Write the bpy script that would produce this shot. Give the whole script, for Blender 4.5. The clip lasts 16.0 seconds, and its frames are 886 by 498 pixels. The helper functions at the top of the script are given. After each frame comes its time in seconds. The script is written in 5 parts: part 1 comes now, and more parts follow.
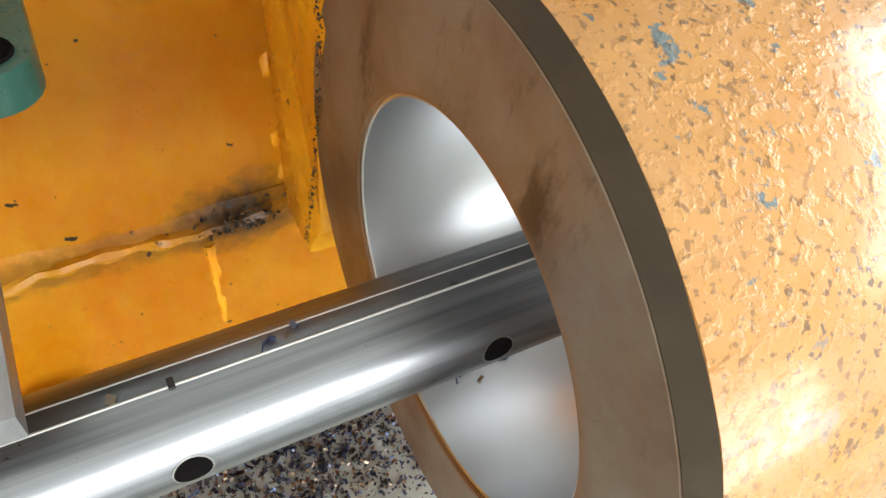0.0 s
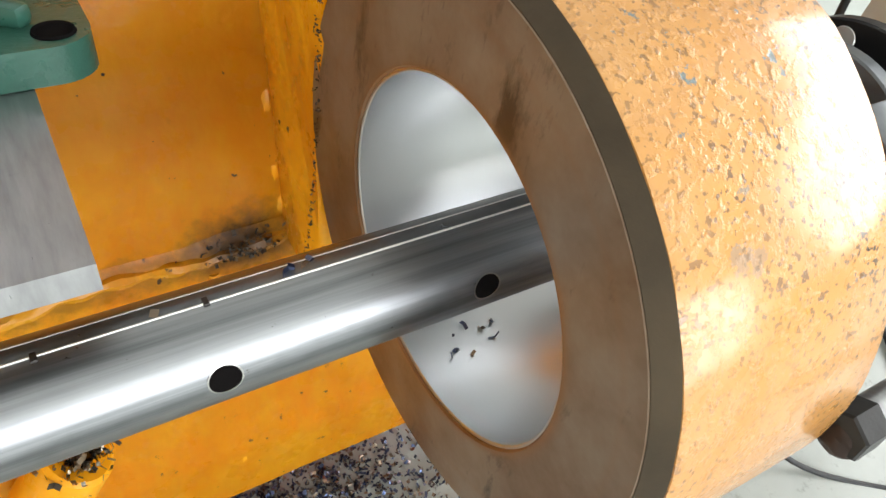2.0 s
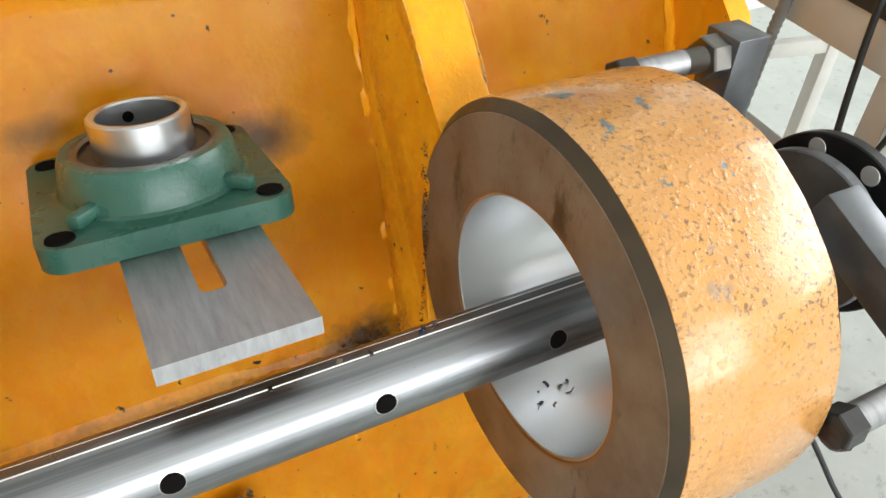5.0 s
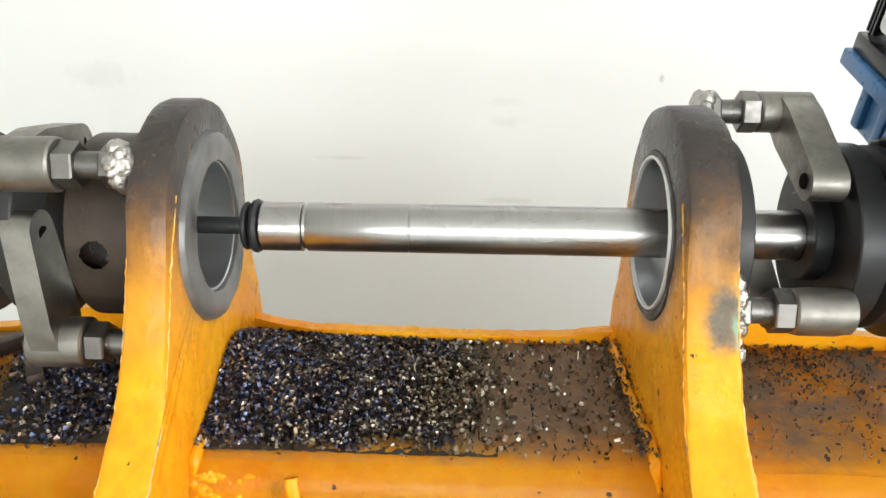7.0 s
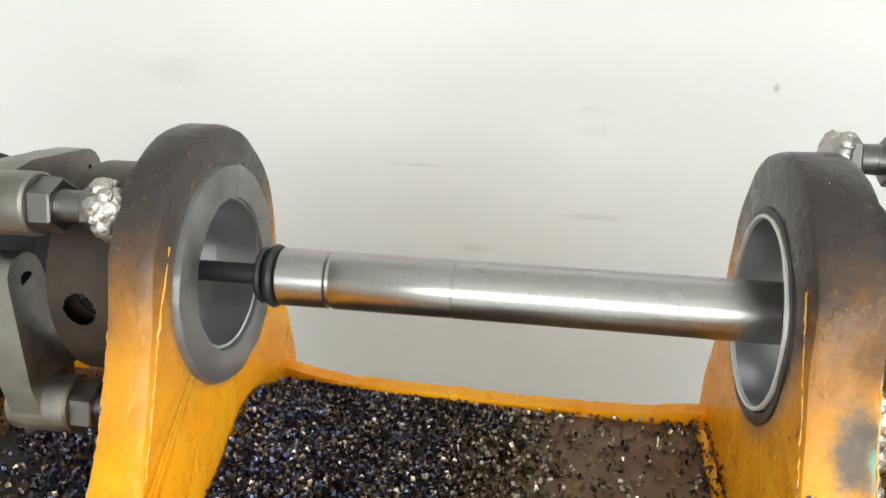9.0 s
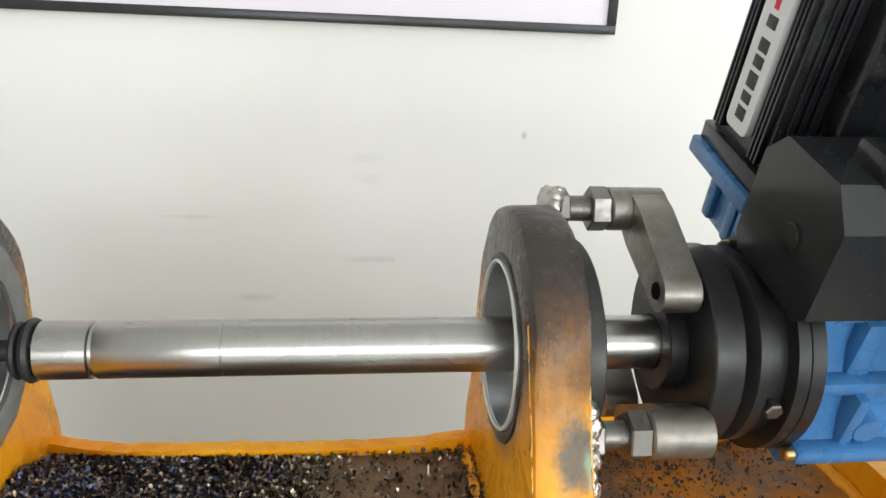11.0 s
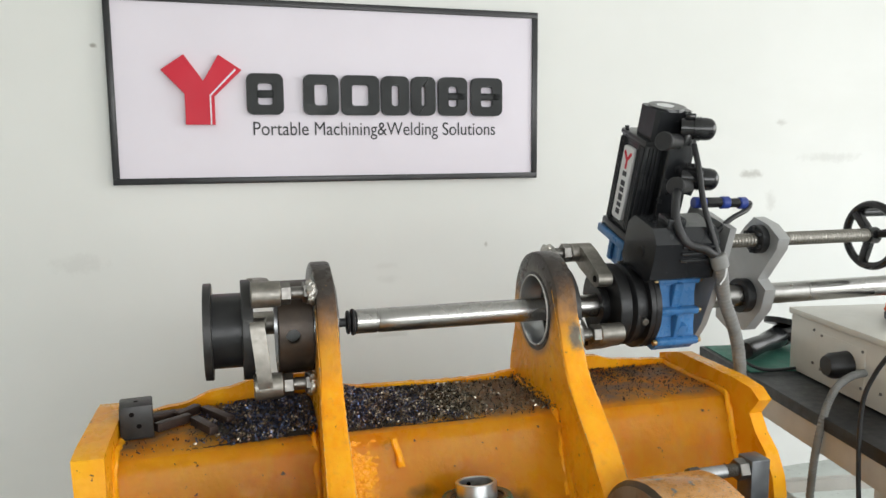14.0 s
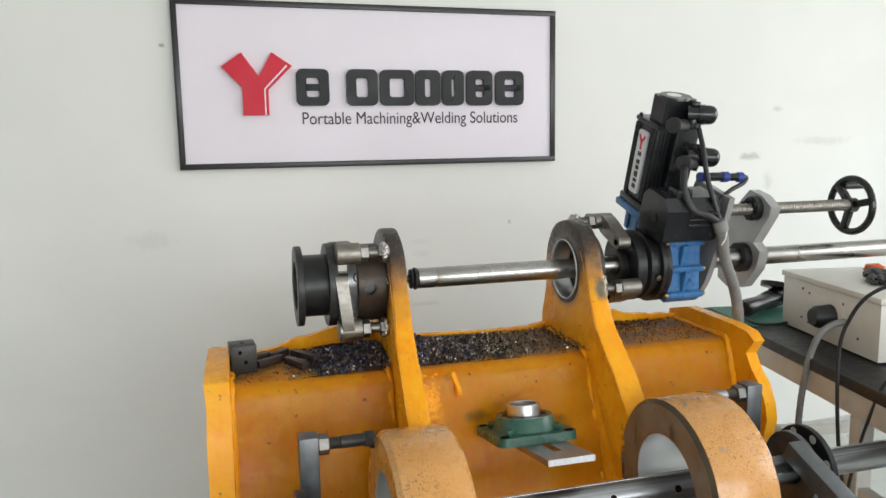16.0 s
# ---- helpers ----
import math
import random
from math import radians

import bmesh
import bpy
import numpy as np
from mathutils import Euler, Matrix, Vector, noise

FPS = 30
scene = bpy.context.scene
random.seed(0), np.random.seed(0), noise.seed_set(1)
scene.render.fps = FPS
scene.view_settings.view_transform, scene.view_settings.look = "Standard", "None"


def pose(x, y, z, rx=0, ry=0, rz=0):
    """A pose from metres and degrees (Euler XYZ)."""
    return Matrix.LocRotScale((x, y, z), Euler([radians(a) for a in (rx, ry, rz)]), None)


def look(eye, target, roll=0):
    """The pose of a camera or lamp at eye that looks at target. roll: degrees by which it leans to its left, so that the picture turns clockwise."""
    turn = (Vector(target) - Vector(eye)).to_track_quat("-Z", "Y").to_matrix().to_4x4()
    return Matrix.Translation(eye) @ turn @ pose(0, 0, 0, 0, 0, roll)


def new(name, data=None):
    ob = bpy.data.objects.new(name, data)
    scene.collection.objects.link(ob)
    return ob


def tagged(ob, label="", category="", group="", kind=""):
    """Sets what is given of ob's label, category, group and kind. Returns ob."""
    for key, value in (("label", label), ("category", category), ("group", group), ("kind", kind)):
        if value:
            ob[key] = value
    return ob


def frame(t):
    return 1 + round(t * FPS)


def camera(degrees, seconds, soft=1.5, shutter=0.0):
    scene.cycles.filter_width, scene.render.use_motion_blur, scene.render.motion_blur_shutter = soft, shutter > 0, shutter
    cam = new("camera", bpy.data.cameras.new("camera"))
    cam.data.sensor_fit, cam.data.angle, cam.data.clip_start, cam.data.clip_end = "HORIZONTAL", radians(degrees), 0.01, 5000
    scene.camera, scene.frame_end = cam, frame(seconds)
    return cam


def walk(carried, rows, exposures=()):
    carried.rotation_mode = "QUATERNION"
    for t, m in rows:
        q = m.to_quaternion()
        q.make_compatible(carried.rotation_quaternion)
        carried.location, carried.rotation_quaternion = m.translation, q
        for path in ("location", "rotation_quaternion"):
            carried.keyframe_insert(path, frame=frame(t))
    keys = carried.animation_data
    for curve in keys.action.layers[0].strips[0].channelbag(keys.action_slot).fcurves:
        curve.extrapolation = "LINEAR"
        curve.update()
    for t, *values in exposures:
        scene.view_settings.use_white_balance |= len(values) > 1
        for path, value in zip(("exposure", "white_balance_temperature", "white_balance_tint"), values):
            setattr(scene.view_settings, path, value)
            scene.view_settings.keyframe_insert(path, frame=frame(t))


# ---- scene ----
cam = camera(61.2, 16.0)
PATH = [
    (0, (0.048, 0.059, 0.963), (0.776, 0.856, -0.72), 19.4),
    (0.5, (0.041, 0.048, 0.946), (0.795, 0.869, -0.715), 19.2),
    (1, (0.024, 0.022, 0.936), (0.82, 0.892, -0.679), 18.5),
    (1.5, (0.006, -0.006, 0.939), (0.837, 0.937, -0.617), 16.5),
    (2, (-0.004, -0.031, 0.956), (0.856, 0.981, -0.54), 14.7),
    (2.5, (-0.021, -0.053, 0.973), (0.861, 1.011, -0.473), 12.9),
    (3, (-0.037, -0.083, 0.988), (0.858, 1.022, -0.419), 11.1),
    (3.2, (-0.038, -0.096, 0.994), (0.857, 1.022, -0.402), 10.2),
    (5.3, (-0.101, -0.167, 1.085), (0.631, 1.259, -0.112), 2.1),
    (5.5, (-0.099, -0.171, 1.109), (0.591, 1.325, -0.025), 1.6),
    (6, (-0.089, -0.154, 1.187), (0.416, 1.542, 0.257), 0.8),
    (6.5, (-0.054, -0.101, 1.242), (0.132, 1.743, 0.491), 0.4),
    (7, (-0.022, -0.058, 1.27), (-0.065, 1.815, 0.57), 0.6),
    (7.5, (-0.015, -0.005, 1.278), (-0.196, 1.866, 0.594), 0.7),
    (8, (-0.005, 0.043, 1.277), (-0.281, 1.899, 0.587), 0.7),
    (8.2, (0.0, 0.057, 1.277), (-0.295, 1.91, 0.583), 0.7),
    (10.3, (0.01, 0.124, 1.292), (-0.049, 1.969, 0.52), 2.0),
    (10.5, (0.016, 0.112, 1.292), (0.047, 1.975, 0.566), 2.2),
    (11, (0.029, 0.054, 1.313), (0.3, 1.939, 0.701), 2.7),
    (11.5, (-0.014, -0.036, 1.347), (0.436, 1.843, 0.829), 2.7),
    (12, (-0.147, -0.152, 1.359), (0.424, 1.713, 0.918), 2.2),
    (12.5, (-0.306, -0.301, 1.35), (0.322, 1.558, 0.967), 1.5),
    (13, (-0.394, -0.413, 1.356), (0.23, 1.458, 1.024), 0.9),
    (13.5, (-0.431, -0.619, 1.366), (0.153, 1.272, 1.081), 0.2),
    (14, (-0.469, -0.857, 1.364), (0.069, 1.053, 1.113), -0.5),
    (14.5, (-0.505, -0.957, 1.37), (0.008, 0.963, 1.14), -1.0),
    (15, (-0.578, -1.019, 1.376), (-0.07, 0.901, 1.143), -1.3),
    (15.5, (-0.634, -1.075, 1.367), (-0.114, 0.84, 1.113), -1.3),
    (16, (-0.665, -1.132, 1.351), (-0.133, 0.776, 1.073), -1.0),
]
EXPOSURE = [(0, 0.62), (3, 0.55), (5.5, 0.48), (6, 0.55), (7, 0.62), (8, 0.55), (10.5, 0.36), (11.2, 0.32), (13, 0.08), (14.5, -0.10), (16, -0.12)]
walk(cam, [(t, look(eye, target, roll)) for t, eye, target, roll in PATH], EXPOSURE)

WALL_TURN = 0.8
WALL_AT = Vector((-0.833, 1.938, 0.0))
BAR_Y, BAR_Z = 0.684, 1.0150      # upper boring bar
LOW_Y, LOW_Z = 0.182, 0.625      # lower boring bar
FLOOR = -0.12
TOP = 0.825                      # top plate of the bracket

# ---- light ----
world = bpy.data.worlds.new("World")
scene.world = world
world.use_nodes = True
wn = world.node_tree
sky = wn.nodes.new("ShaderNodeTexSky")
sky.sky_type, sky.sun_disc = "NISHITA", False
sky.sun_elevation, sky.sun_rotation = radians(35), radians(100)
wn.links.new(sky.outputs[0], wn.nodes["Background"].inputs[0])
wn.nodes["Background"].inputs[1].default_value = 0.10


def window_light(name, eye, target, w, h, watts, colour=(0.955, 0.972, 0.98)):
    lamp = bpy.data.lights.new(name, "AREA")
    lamp.shape, lamp.size, lamp.size_y, lamp.energy, lamp.color = "RECTANGLE", w, h, watts, colour
    ob = new(name, lamp)
    ob.matrix_world = look(eye, target)
    return ob


window_light("window_light_side", (3.72, -0.7, 1.75), (0.0, -0.7, 1.1), 3.2, 1.7, 76)
window_light("window_light_rear", (0.85, -4.22, 1.60), (0.85, 0.0, 1.1), 4.9, 1.7, 160)


# ---- materials ----
def mat(name, build):
    m = bpy.data.materials.new(name)
    m.use_nodes = True
    build(Nodes(m.node_tree))
    return m


class Nodes:
    """Short hand for node trees."""

    def __init__(self, tree):
        self.t = tree
        self.b = tree.nodes["Principled BSDF"]
        self.co = tree.nodes.new("ShaderNodeTexCoord").outputs["Object"]

    def n(self, kind, **props):
        node = self.t.nodes.new("ShaderNode" + kind)
        for k, v in props.items():
            node.inputs[k.replace("_", " ")].default_value = v
        return node

    def put(self, a, socket):
        if hasattr(a, "links"):
            self.t.links.new(a, socket)
        else:
            socket.default_value = a

    def noise(self, scale, detail=6.0, rough=0.6, at=None, stretch=None):
        node = self.n("TexNoise", Scale=scale, Detail=detail, Roughness=rough)
        src = at or self.co
        if stretch:
            mp = self.n("Mapping")
            mp.inputs["Scale"].default_value = stretch
            self.t.links.new(src, mp.inputs[0])
            src = mp.outputs[0]
        self.t.links.new(src, node.inputs["Vector"])
        return node.outputs["Fac"]

    def voronoi(self, scale, feature="F1", out="Distance"):
        node = self.n("TexVoronoi", Scale=scale)
        node.feature = feature
        self.t.links.new(self.co, node.inputs["Vector"])
        return node.outputs[out]

    def ramp(self, fac, *stops):
        node = self.n("ValToRGB")
        e = node.color_ramp.elements
        while len(e) < len(stops):
            e.new(0.5)
        for el, (p, c) in zip(e, stops):
            el.position = p
            el.color = (c, c, c, 1) if isinstance(c, (int, float)) else (*c, 1)
        self.put(fac, node.inputs[0])
        return node.outputs[0]

    def mix(self, fac, a, b, how="MIX"):
        node = self.t.nodes.new("ShaderNodeMix")
        node.data_type, node.blend_type = "RGBA", how
        self.put(fac, node.inputs[0])
        for v, s in ((a, node.inputs[6]), (b, node.inputs[7])):
            self.put((*v, 1) if isinstance(v, tuple) else v, s)
        return node.outputs[2]

    def math(self, op, a, b=0.0):
        node = self.t.nodes.new("ShaderNodeMath")
        node.operation = op
        self.put(a, node.inputs[0])
        self.put(b, node.inputs[1])
        return node.outputs[0]

    def axis(self, which):
        node = self.n("SeparateXYZ")
        self.t.links.new(self.co, node.inputs[0])
        return node.outputs[which]

    def near(self, place, scale=(1, 1, 1)):
        """The distance from a place, stretched along the axes."""
        mp = self.n("Mapping")
        mp.inputs["Location"].default_value = [-p * s for p, s in zip(place, scale)]
        mp.inputs["Scale"].default_value = scale
        self.t.links.new(self.co, mp.inputs[0])
        node = self.t.nodes.new("ShaderNodeVectorMath")
        node.operation = "LENGTH"
        self.t.links.new(mp.outputs[0], node.inputs[0])
        return node.outputs["Value"]

    def set(self, colour=None, rough=None, metal=None, spec=None, coat=None):
        for v, s in ((colour, "Base Color"), (rough, "Roughness"), (metal, "Metallic"), (spec, "Specular IOR Level"), (coat, "Coat Weight")):
            if v is not None:
                self.put((*v, 1) if isinstance(v, tuple) else v, self.b.inputs[s])
        return self

    def bump(self, height, strength=0.3, distance=0.002, prior=None):
        node = self.n("Bump", Strength=strength, Distance=distance)
        self.put(height, node.inputs["Height"])
        if prior:
            self.t.links.new(prior, node.inputs["Normal"])
        self.t.links.new(node.outputs[0], self.b.inputs["Normal"])
        return node.outputs[0]


YELLOW, DEEP = (0.90, 0.410, 0.013), (0.84, 0.292, 0.005)


def paint_base(k):
    """Thick brushed yellow paint with thin spots, dust and small chips."""
    c = k.mix(k.ramp(k.noise(7, 5), (0.35, 0.0), (0.7, 1.0)), DEEP, YELLOW)
    c = k.mix(k.ramp(k.noise(38, 4, stretch=(1, 1, 0.35)), (0.42, 0.0), (0.72, 0.55)), c, (0.90, 0.46, 0.018))
    dirt = k.ramp(k.noise(16, 8, 0.7), (0.64, 0.0), (0.80, 0.5))
    c = k.mix(dirt, c, (0.20, 0.09, 0.02))
    chips = k.ramp(k.noise(75, 3, 0.5), (0.715, 0.0), (0.735, 1.0))
    c = k.mix(chips, c, (0.05, 0.035, 0.02))
    return c


def paint(k):
    c = paint_base(k)
    for place, size, depth in (((0.054, 0.490, 0.663), 0.055, 0.85), ((-0.132, 0.470, 0.705), 0.035, 0.7)):
        smoke = k.math("ADD", k.near(place, (0.8, 0.4, 1.8)), k.math("MULTIPLY", k.math("SUBTRACT", k.noise(22, 6, 0.65), 0.5), size))
        c = k.mix(k.ramp(smoke, (size * 0.3, depth), (size, 0.0)), c, (0.055, 0.028, 0.012))
    burnt = k.math("ADD", k.near((0.135, 0.41, 0.412), (0.8, 0.5, 1.3)), k.math("MULTIPLY", k.math("SUBTRACT", k.noise(60, 6, 0.7), 0.5), 0.06))
    c = k.mix(k.ramp(burnt, (0.014, 0.95), (0.03, 0.5), (0.055, 0.0)), c, (0.06, 0.03, 0.012))
    seam = k.math("ADD", k.near((0.0, 0.41, 0.405), (0.0, 0.5, 1.0)), k.math("MULTIPLY", k.math("SUBTRACT", k.noise(40, 6, 0.7), 0.5), 0.05))
    c = k.mix(k.ramp(seam, (0.006, 0.5), (0.02, 0.0)), c, (0.16, 0.07, 0.01))
    scratch = k.ramp(k.noise(26, 7, 0.75, stretch=(1.0, 1.0, 0.5)), (0.655, 0.0), (0.675, 0.8))
    c = k.mix(k.math("MULTIPLY", scratch, k.ramp(k.noise(3.2, 3), (0.48, 0.0), (0.58, 1.0))), c, (0.13, 0.06, 0.02))
    k.set(c, k.ramp(k.noise(20, 4), (0.3, 0.20), (0.8, 0.42)), spec=0.24)
    a = k.bump(k.noise(14, 4), 0.35, 0.006)
    k.bump(k.noise(160, 3), 0.18, 0.001, a)


def ear_paint(k):
    """Yellow paint, scorched brown and black round the bores by welding heat."""
    wob = k.math("MULTIPLY", k.math("SUBTRACT", k.noise(9, 5, 0.6), 0.5), 0.10)
    streak = k.math("MULTIPLY", k.math("SUBTRACT", k.noise(60, 5, 0.65, stretch=(1, 1, 0.25)), 0.5), 0.05)
    d = k.math("ADD", k.math("ADD", k.near((-0.02, BAR_Y - 0.01, BAR_Z + 0.10), (0.02, 0.55, 1.0)), wob), streak)
    c = k.mix(k.ramp(d, (0.07, 1.0), (0.14, 0.40), (0.20, 0.0)), paint_base(k), (0.21, 0.10, 0.04))
    c = k.mix(k.ramp(d, (0.05, 1.0), (0.13, 0.0)), c, (0.048, 0.040, 0.035))
    ring = k.math("ADD", k.near((-0.02, BAR_Y, BAR_Z), (0.02, 1, 1)), k.math("MULTIPLY", wob, 0.16))
    grey = k.mix(k.noise(28, 6, 0.65), (0.055, 0.050, 0.047), (0.20, 0.185, 0.17))
    c = k.mix(k.ramp(ring, (0.084, 0.95), (0.094, 0.55), (0.108, 0.0)), c, grey)
    c = k.mix(k.ramp(ring, (0.070, 0.8), (0.078, 0.0)), c, (0.05, 0.038, 0.03))
    burn = k.math("ADD", k.near((0.212, 0.545, 0.985), (0.9, 0.5, 0.60)), k.math("MULTIPLY", k.math("SUBTRACT", k.noise(45, 6, 0.7), 0.5), 0.035))
    c = k.mix(k.ramp(burn, (0.010, 0.9), (0.021, 0.0)), c, k.mix(k.noise(50, 4), (0.035, 0.04, 0.042), (0.16, 0.17, 0.15)))
    teal = k.math("ADD", k.near((0.226, 0.532, 0.977), (1.5, 0.5, 0.7)), k.math("MULTIPLY", k.math("SUBTRACT", k.noise(60, 6, 0.7), 0.5), 0.02))
    c = k.mix(k.ramp(teal, (0.008, 0.8), (0.012, 0.0)), c, (0.20, 0.36, 0.27))
    c = k.mix(k.ramp(k.noise(55, 6, 0.7), (0.55, 0.0), (0.75, 0.22)), c, (0.15, 0.11, 0.085))
    c = k.mix(k.ramp(k.noise(90, 5, 0.6, stretch=(1, 1, 0.6)), (0.66, 0.0), (0.70, 0.3)), c, (0.40, 0.20, 0.06))
    k.set(c, k.ramp(k.noise(24, 5), (0.3, 0.20), (0.8, 0.42)), spec=0.22)
    a = k.bump(k.noise(18, 4), 0.4, 0.006)
    a = k.bump(k.ramp(k.noise(75, 4, stretch=(1, 1, 0.5)), (0.55, 0.0), (0.72, 1.0)), 0.35, 0.0015, a)
    k.bump(k.noise(190, 4), 0.22, 0.001, a)


def ring_paint(k):
    """Dusty tan-orange paint over a rough casting, pitted, with blue-grey primer where it wore off."""
    c = k.mix(k.ramp(k.noise(9, 5), (0.3, 0.0), (0.75, 1.0)), (0.57, 0.245, 0.045), (0.64, 0.335, 0.12))
    c = k.mix(k.ramp(k.noise(28, 4), (0.40, 0.0), (0.75, 0.45)), c, (0.70, 0.325, 0.055))
    worn = k.math("MULTIPLY", k.ramp(k.noise(34, 6, 0.65), (0.62, 0.0), (0.635, 1.0)), k.ramp(k.near((0.235, 0.17, 0.81), (0.7, 0.8, 0.9)), (0.05, 1.0), (0.14, 0.0)))
    c = k.mix(worn, c, (0.16, 0.20, 0.20))
    pits = k.ramp(k.noise(270, 3, 0.5), (0.58, 0.0), (0.63, 1.0))
    pits = k.math("MULTIPLY", pits, k.ramp(k.noise(7, 4), (0.42, 0.25), (0.62, 1.0)))
    c = k.mix(k.math("MULTIPLY", pits, 0.95), c, (0.07, 0.040, 0.022))
    k.set(c, k.ramp(k.noise(40, 4), (0.3, 0.20), (0.8, 0.42)), coat=0.6)
    k.b.inputs["Coat Roughness"].default_value = 0.16
    a = k.bump(k.noise(60, 4, 0.5), 0.22, 0.003)
    lumps = k.ramp(k.noise(170, 4, 0.55), (0.50, 0.0), (0.72, 1.0))
    a = k.bump(lumps, 0.42, 0.0018, a)
    k.bump(pits, -0.5, 0.002, a)


def ring_face(k):
    """Machined face under brown primer, rubbed and smeared."""
    c = k.mix(k.ramp(k.noise(6, 6, 0.65), (0.38, 0.0), (0.62, 1.0)), (0.145, 0.074, 0.032), (0.255, 0.195, 0.14))
    c = k.mix(k.ramp(k.noise(22, 6), (0.5, 0.0), (0.75, 0.5)), c, (0.30, 0.245, 0.19))
    c = k.mix(k.ramp(k.noise(26, 7, 0.7, stretch=(1, 1, 0.35)), (0.56, 0.0), (0.66, 0.9)), c, (0.060, 0.036, 0.022))
    worn = k.ramp(k.near((0.178, LOW_Y, LOW_Z), (0.02, 1, 1)), (0.114, 1.0), (0.118, 0.0), (0.150, 0.0), (0.153, 0.25), (0.156, 0.0))
    c = k.mix(worn, c, (0.24, 0.12, 0.05))
    k.set(c, k.ramp(k.noise(15, 5), (0.3, 0.28), (0.75, 0.55)), metal=0.15)
    k.bump(k.noise(120, 5), 0.15, 0.001)


def steel(base=0.55, rough=0.24, stretch=(1, 1, 1), tint=(1, 1, 1), scratch=0.5):
    def build(k):
        lo, hi = tuple(base * 0.75 * v for v in tint), tuple(base * 1.15 * v for v in tint)
        c = k.mix(k.ramp(k.noise(30, 6, 0.6, stretch=stretch), (0.3, 0.0), (0.75, 1.0)), lo, hi)
        c = k.mix(k.ramp(k.noise(60, 7, 0.7), (0.62, 0.0), (0.75, scratch * 0.6)), c, (0.10, 0.085, 0.07))
        k.set(c, k.ramp(k.noise(90, 6, stretch=stretch), (0.25, rough * 0.6), (0.8, rough * 1.5)), metal=1.0)
        k.bump(k.noise(240, 4, stretch=stretch), 0.06, 0.0006)
    return build


def oiled_bar(k):
    """Drawn steel smeared with oil: long dark and bright streaks, a few brown spots."""
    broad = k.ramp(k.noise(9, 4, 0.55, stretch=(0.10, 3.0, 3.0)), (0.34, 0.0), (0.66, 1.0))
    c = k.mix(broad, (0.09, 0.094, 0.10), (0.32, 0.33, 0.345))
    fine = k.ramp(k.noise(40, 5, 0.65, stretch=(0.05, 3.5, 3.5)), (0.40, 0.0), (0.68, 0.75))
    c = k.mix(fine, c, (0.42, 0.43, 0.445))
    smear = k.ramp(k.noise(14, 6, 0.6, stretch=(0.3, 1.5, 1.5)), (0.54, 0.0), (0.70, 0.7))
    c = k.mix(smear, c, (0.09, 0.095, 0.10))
    c = k.mix(k.ramp(k.noise(120, 4, 0.6), (0.70, 0.0), (0.74, 0.8)), c, (0.06, 0.045, 0.035))
    k.set(c, k.ramp(k.noise(24, 5, stretch=(0.08, 3, 3)), (0.3, 0.24), (0.75, 0.46)), metal=1.0)
    k.bump(k.noise(160, 4, stretch=(0.1, 2, 2)), 0.08, 0.0006)


def plain_steel(base, rough, tint=(0.97, 0.985, 1.0)):
    """Smoothly honed steel with the faintest turning marks."""
    def build(k):
        c = k.mix(k.noise(7, 3), tuple(base * 0.92 * v for v in tint), tuple(base * v for v in tint))
        k.set(c, k.ramp(k.noise(300, 3, stretch=(2, 0.2, 0.2)), (0.3, rough * 0.92), (0.8, rough * 1.12)), metal=1.0)
    return build


def ground_bar(k):
    """Bright ground bar with fine turning rings, faint oil smears and rubbed bands."""
    rings = k.ramp(k.noise(420, 3, 0.6, stretch=(1.0, 0.02, 0.02)), (0.35, 0.0), (0.70, 1.0))
    c = k.mix(rings, (0.415, 0.404, 0.388), (0.445, 0.433, 0.416))
    smear = k.ramp(k.noise(5, 4, 0.5, stretch=(0.6, 1.2, 1.2)), (0.48, 0.0), (0.72, 0.35))
    c = k.mix(smear, c, (0.33, 0.315, 0.295))
    k.set(c, k.ramp(k.noise(6, 3, stretch=(0.6, 1, 1)), (0.3, 0.25), (0.75, 0.31)), metal=1.0)


def dull(colour, rough=0.5, vary=0.35, bump=0.1, metal=0.0, scale=40, spec=0.5):
    def build(k):
        c = k.mix(k.ramp(k.noise(scale * 0.3, 5), (0.3, 0.0), (0.75, 1.0)), tuple(v * (1 - vary) for v in colour), tuple(min(1, v * (1 + vary * 0.5)) for v in colour))
        c = k.mix(k.ramp(k.noise(scale * 2.2, 6, 0.7), (0.62, 0.0), (0.8, vary * 0.6)), c, tuple(v * 0.4 + 0.06 for v in colour))
        k.set(c, k.ramp(k.noise(scale, 5), (0.3, rough * 0.8), (0.8, min(1, rough * 1.25))), metal=metal, spec=spec)
        k.bump(k.noise(scale * 6, 4), bump, 0.001)
    return build


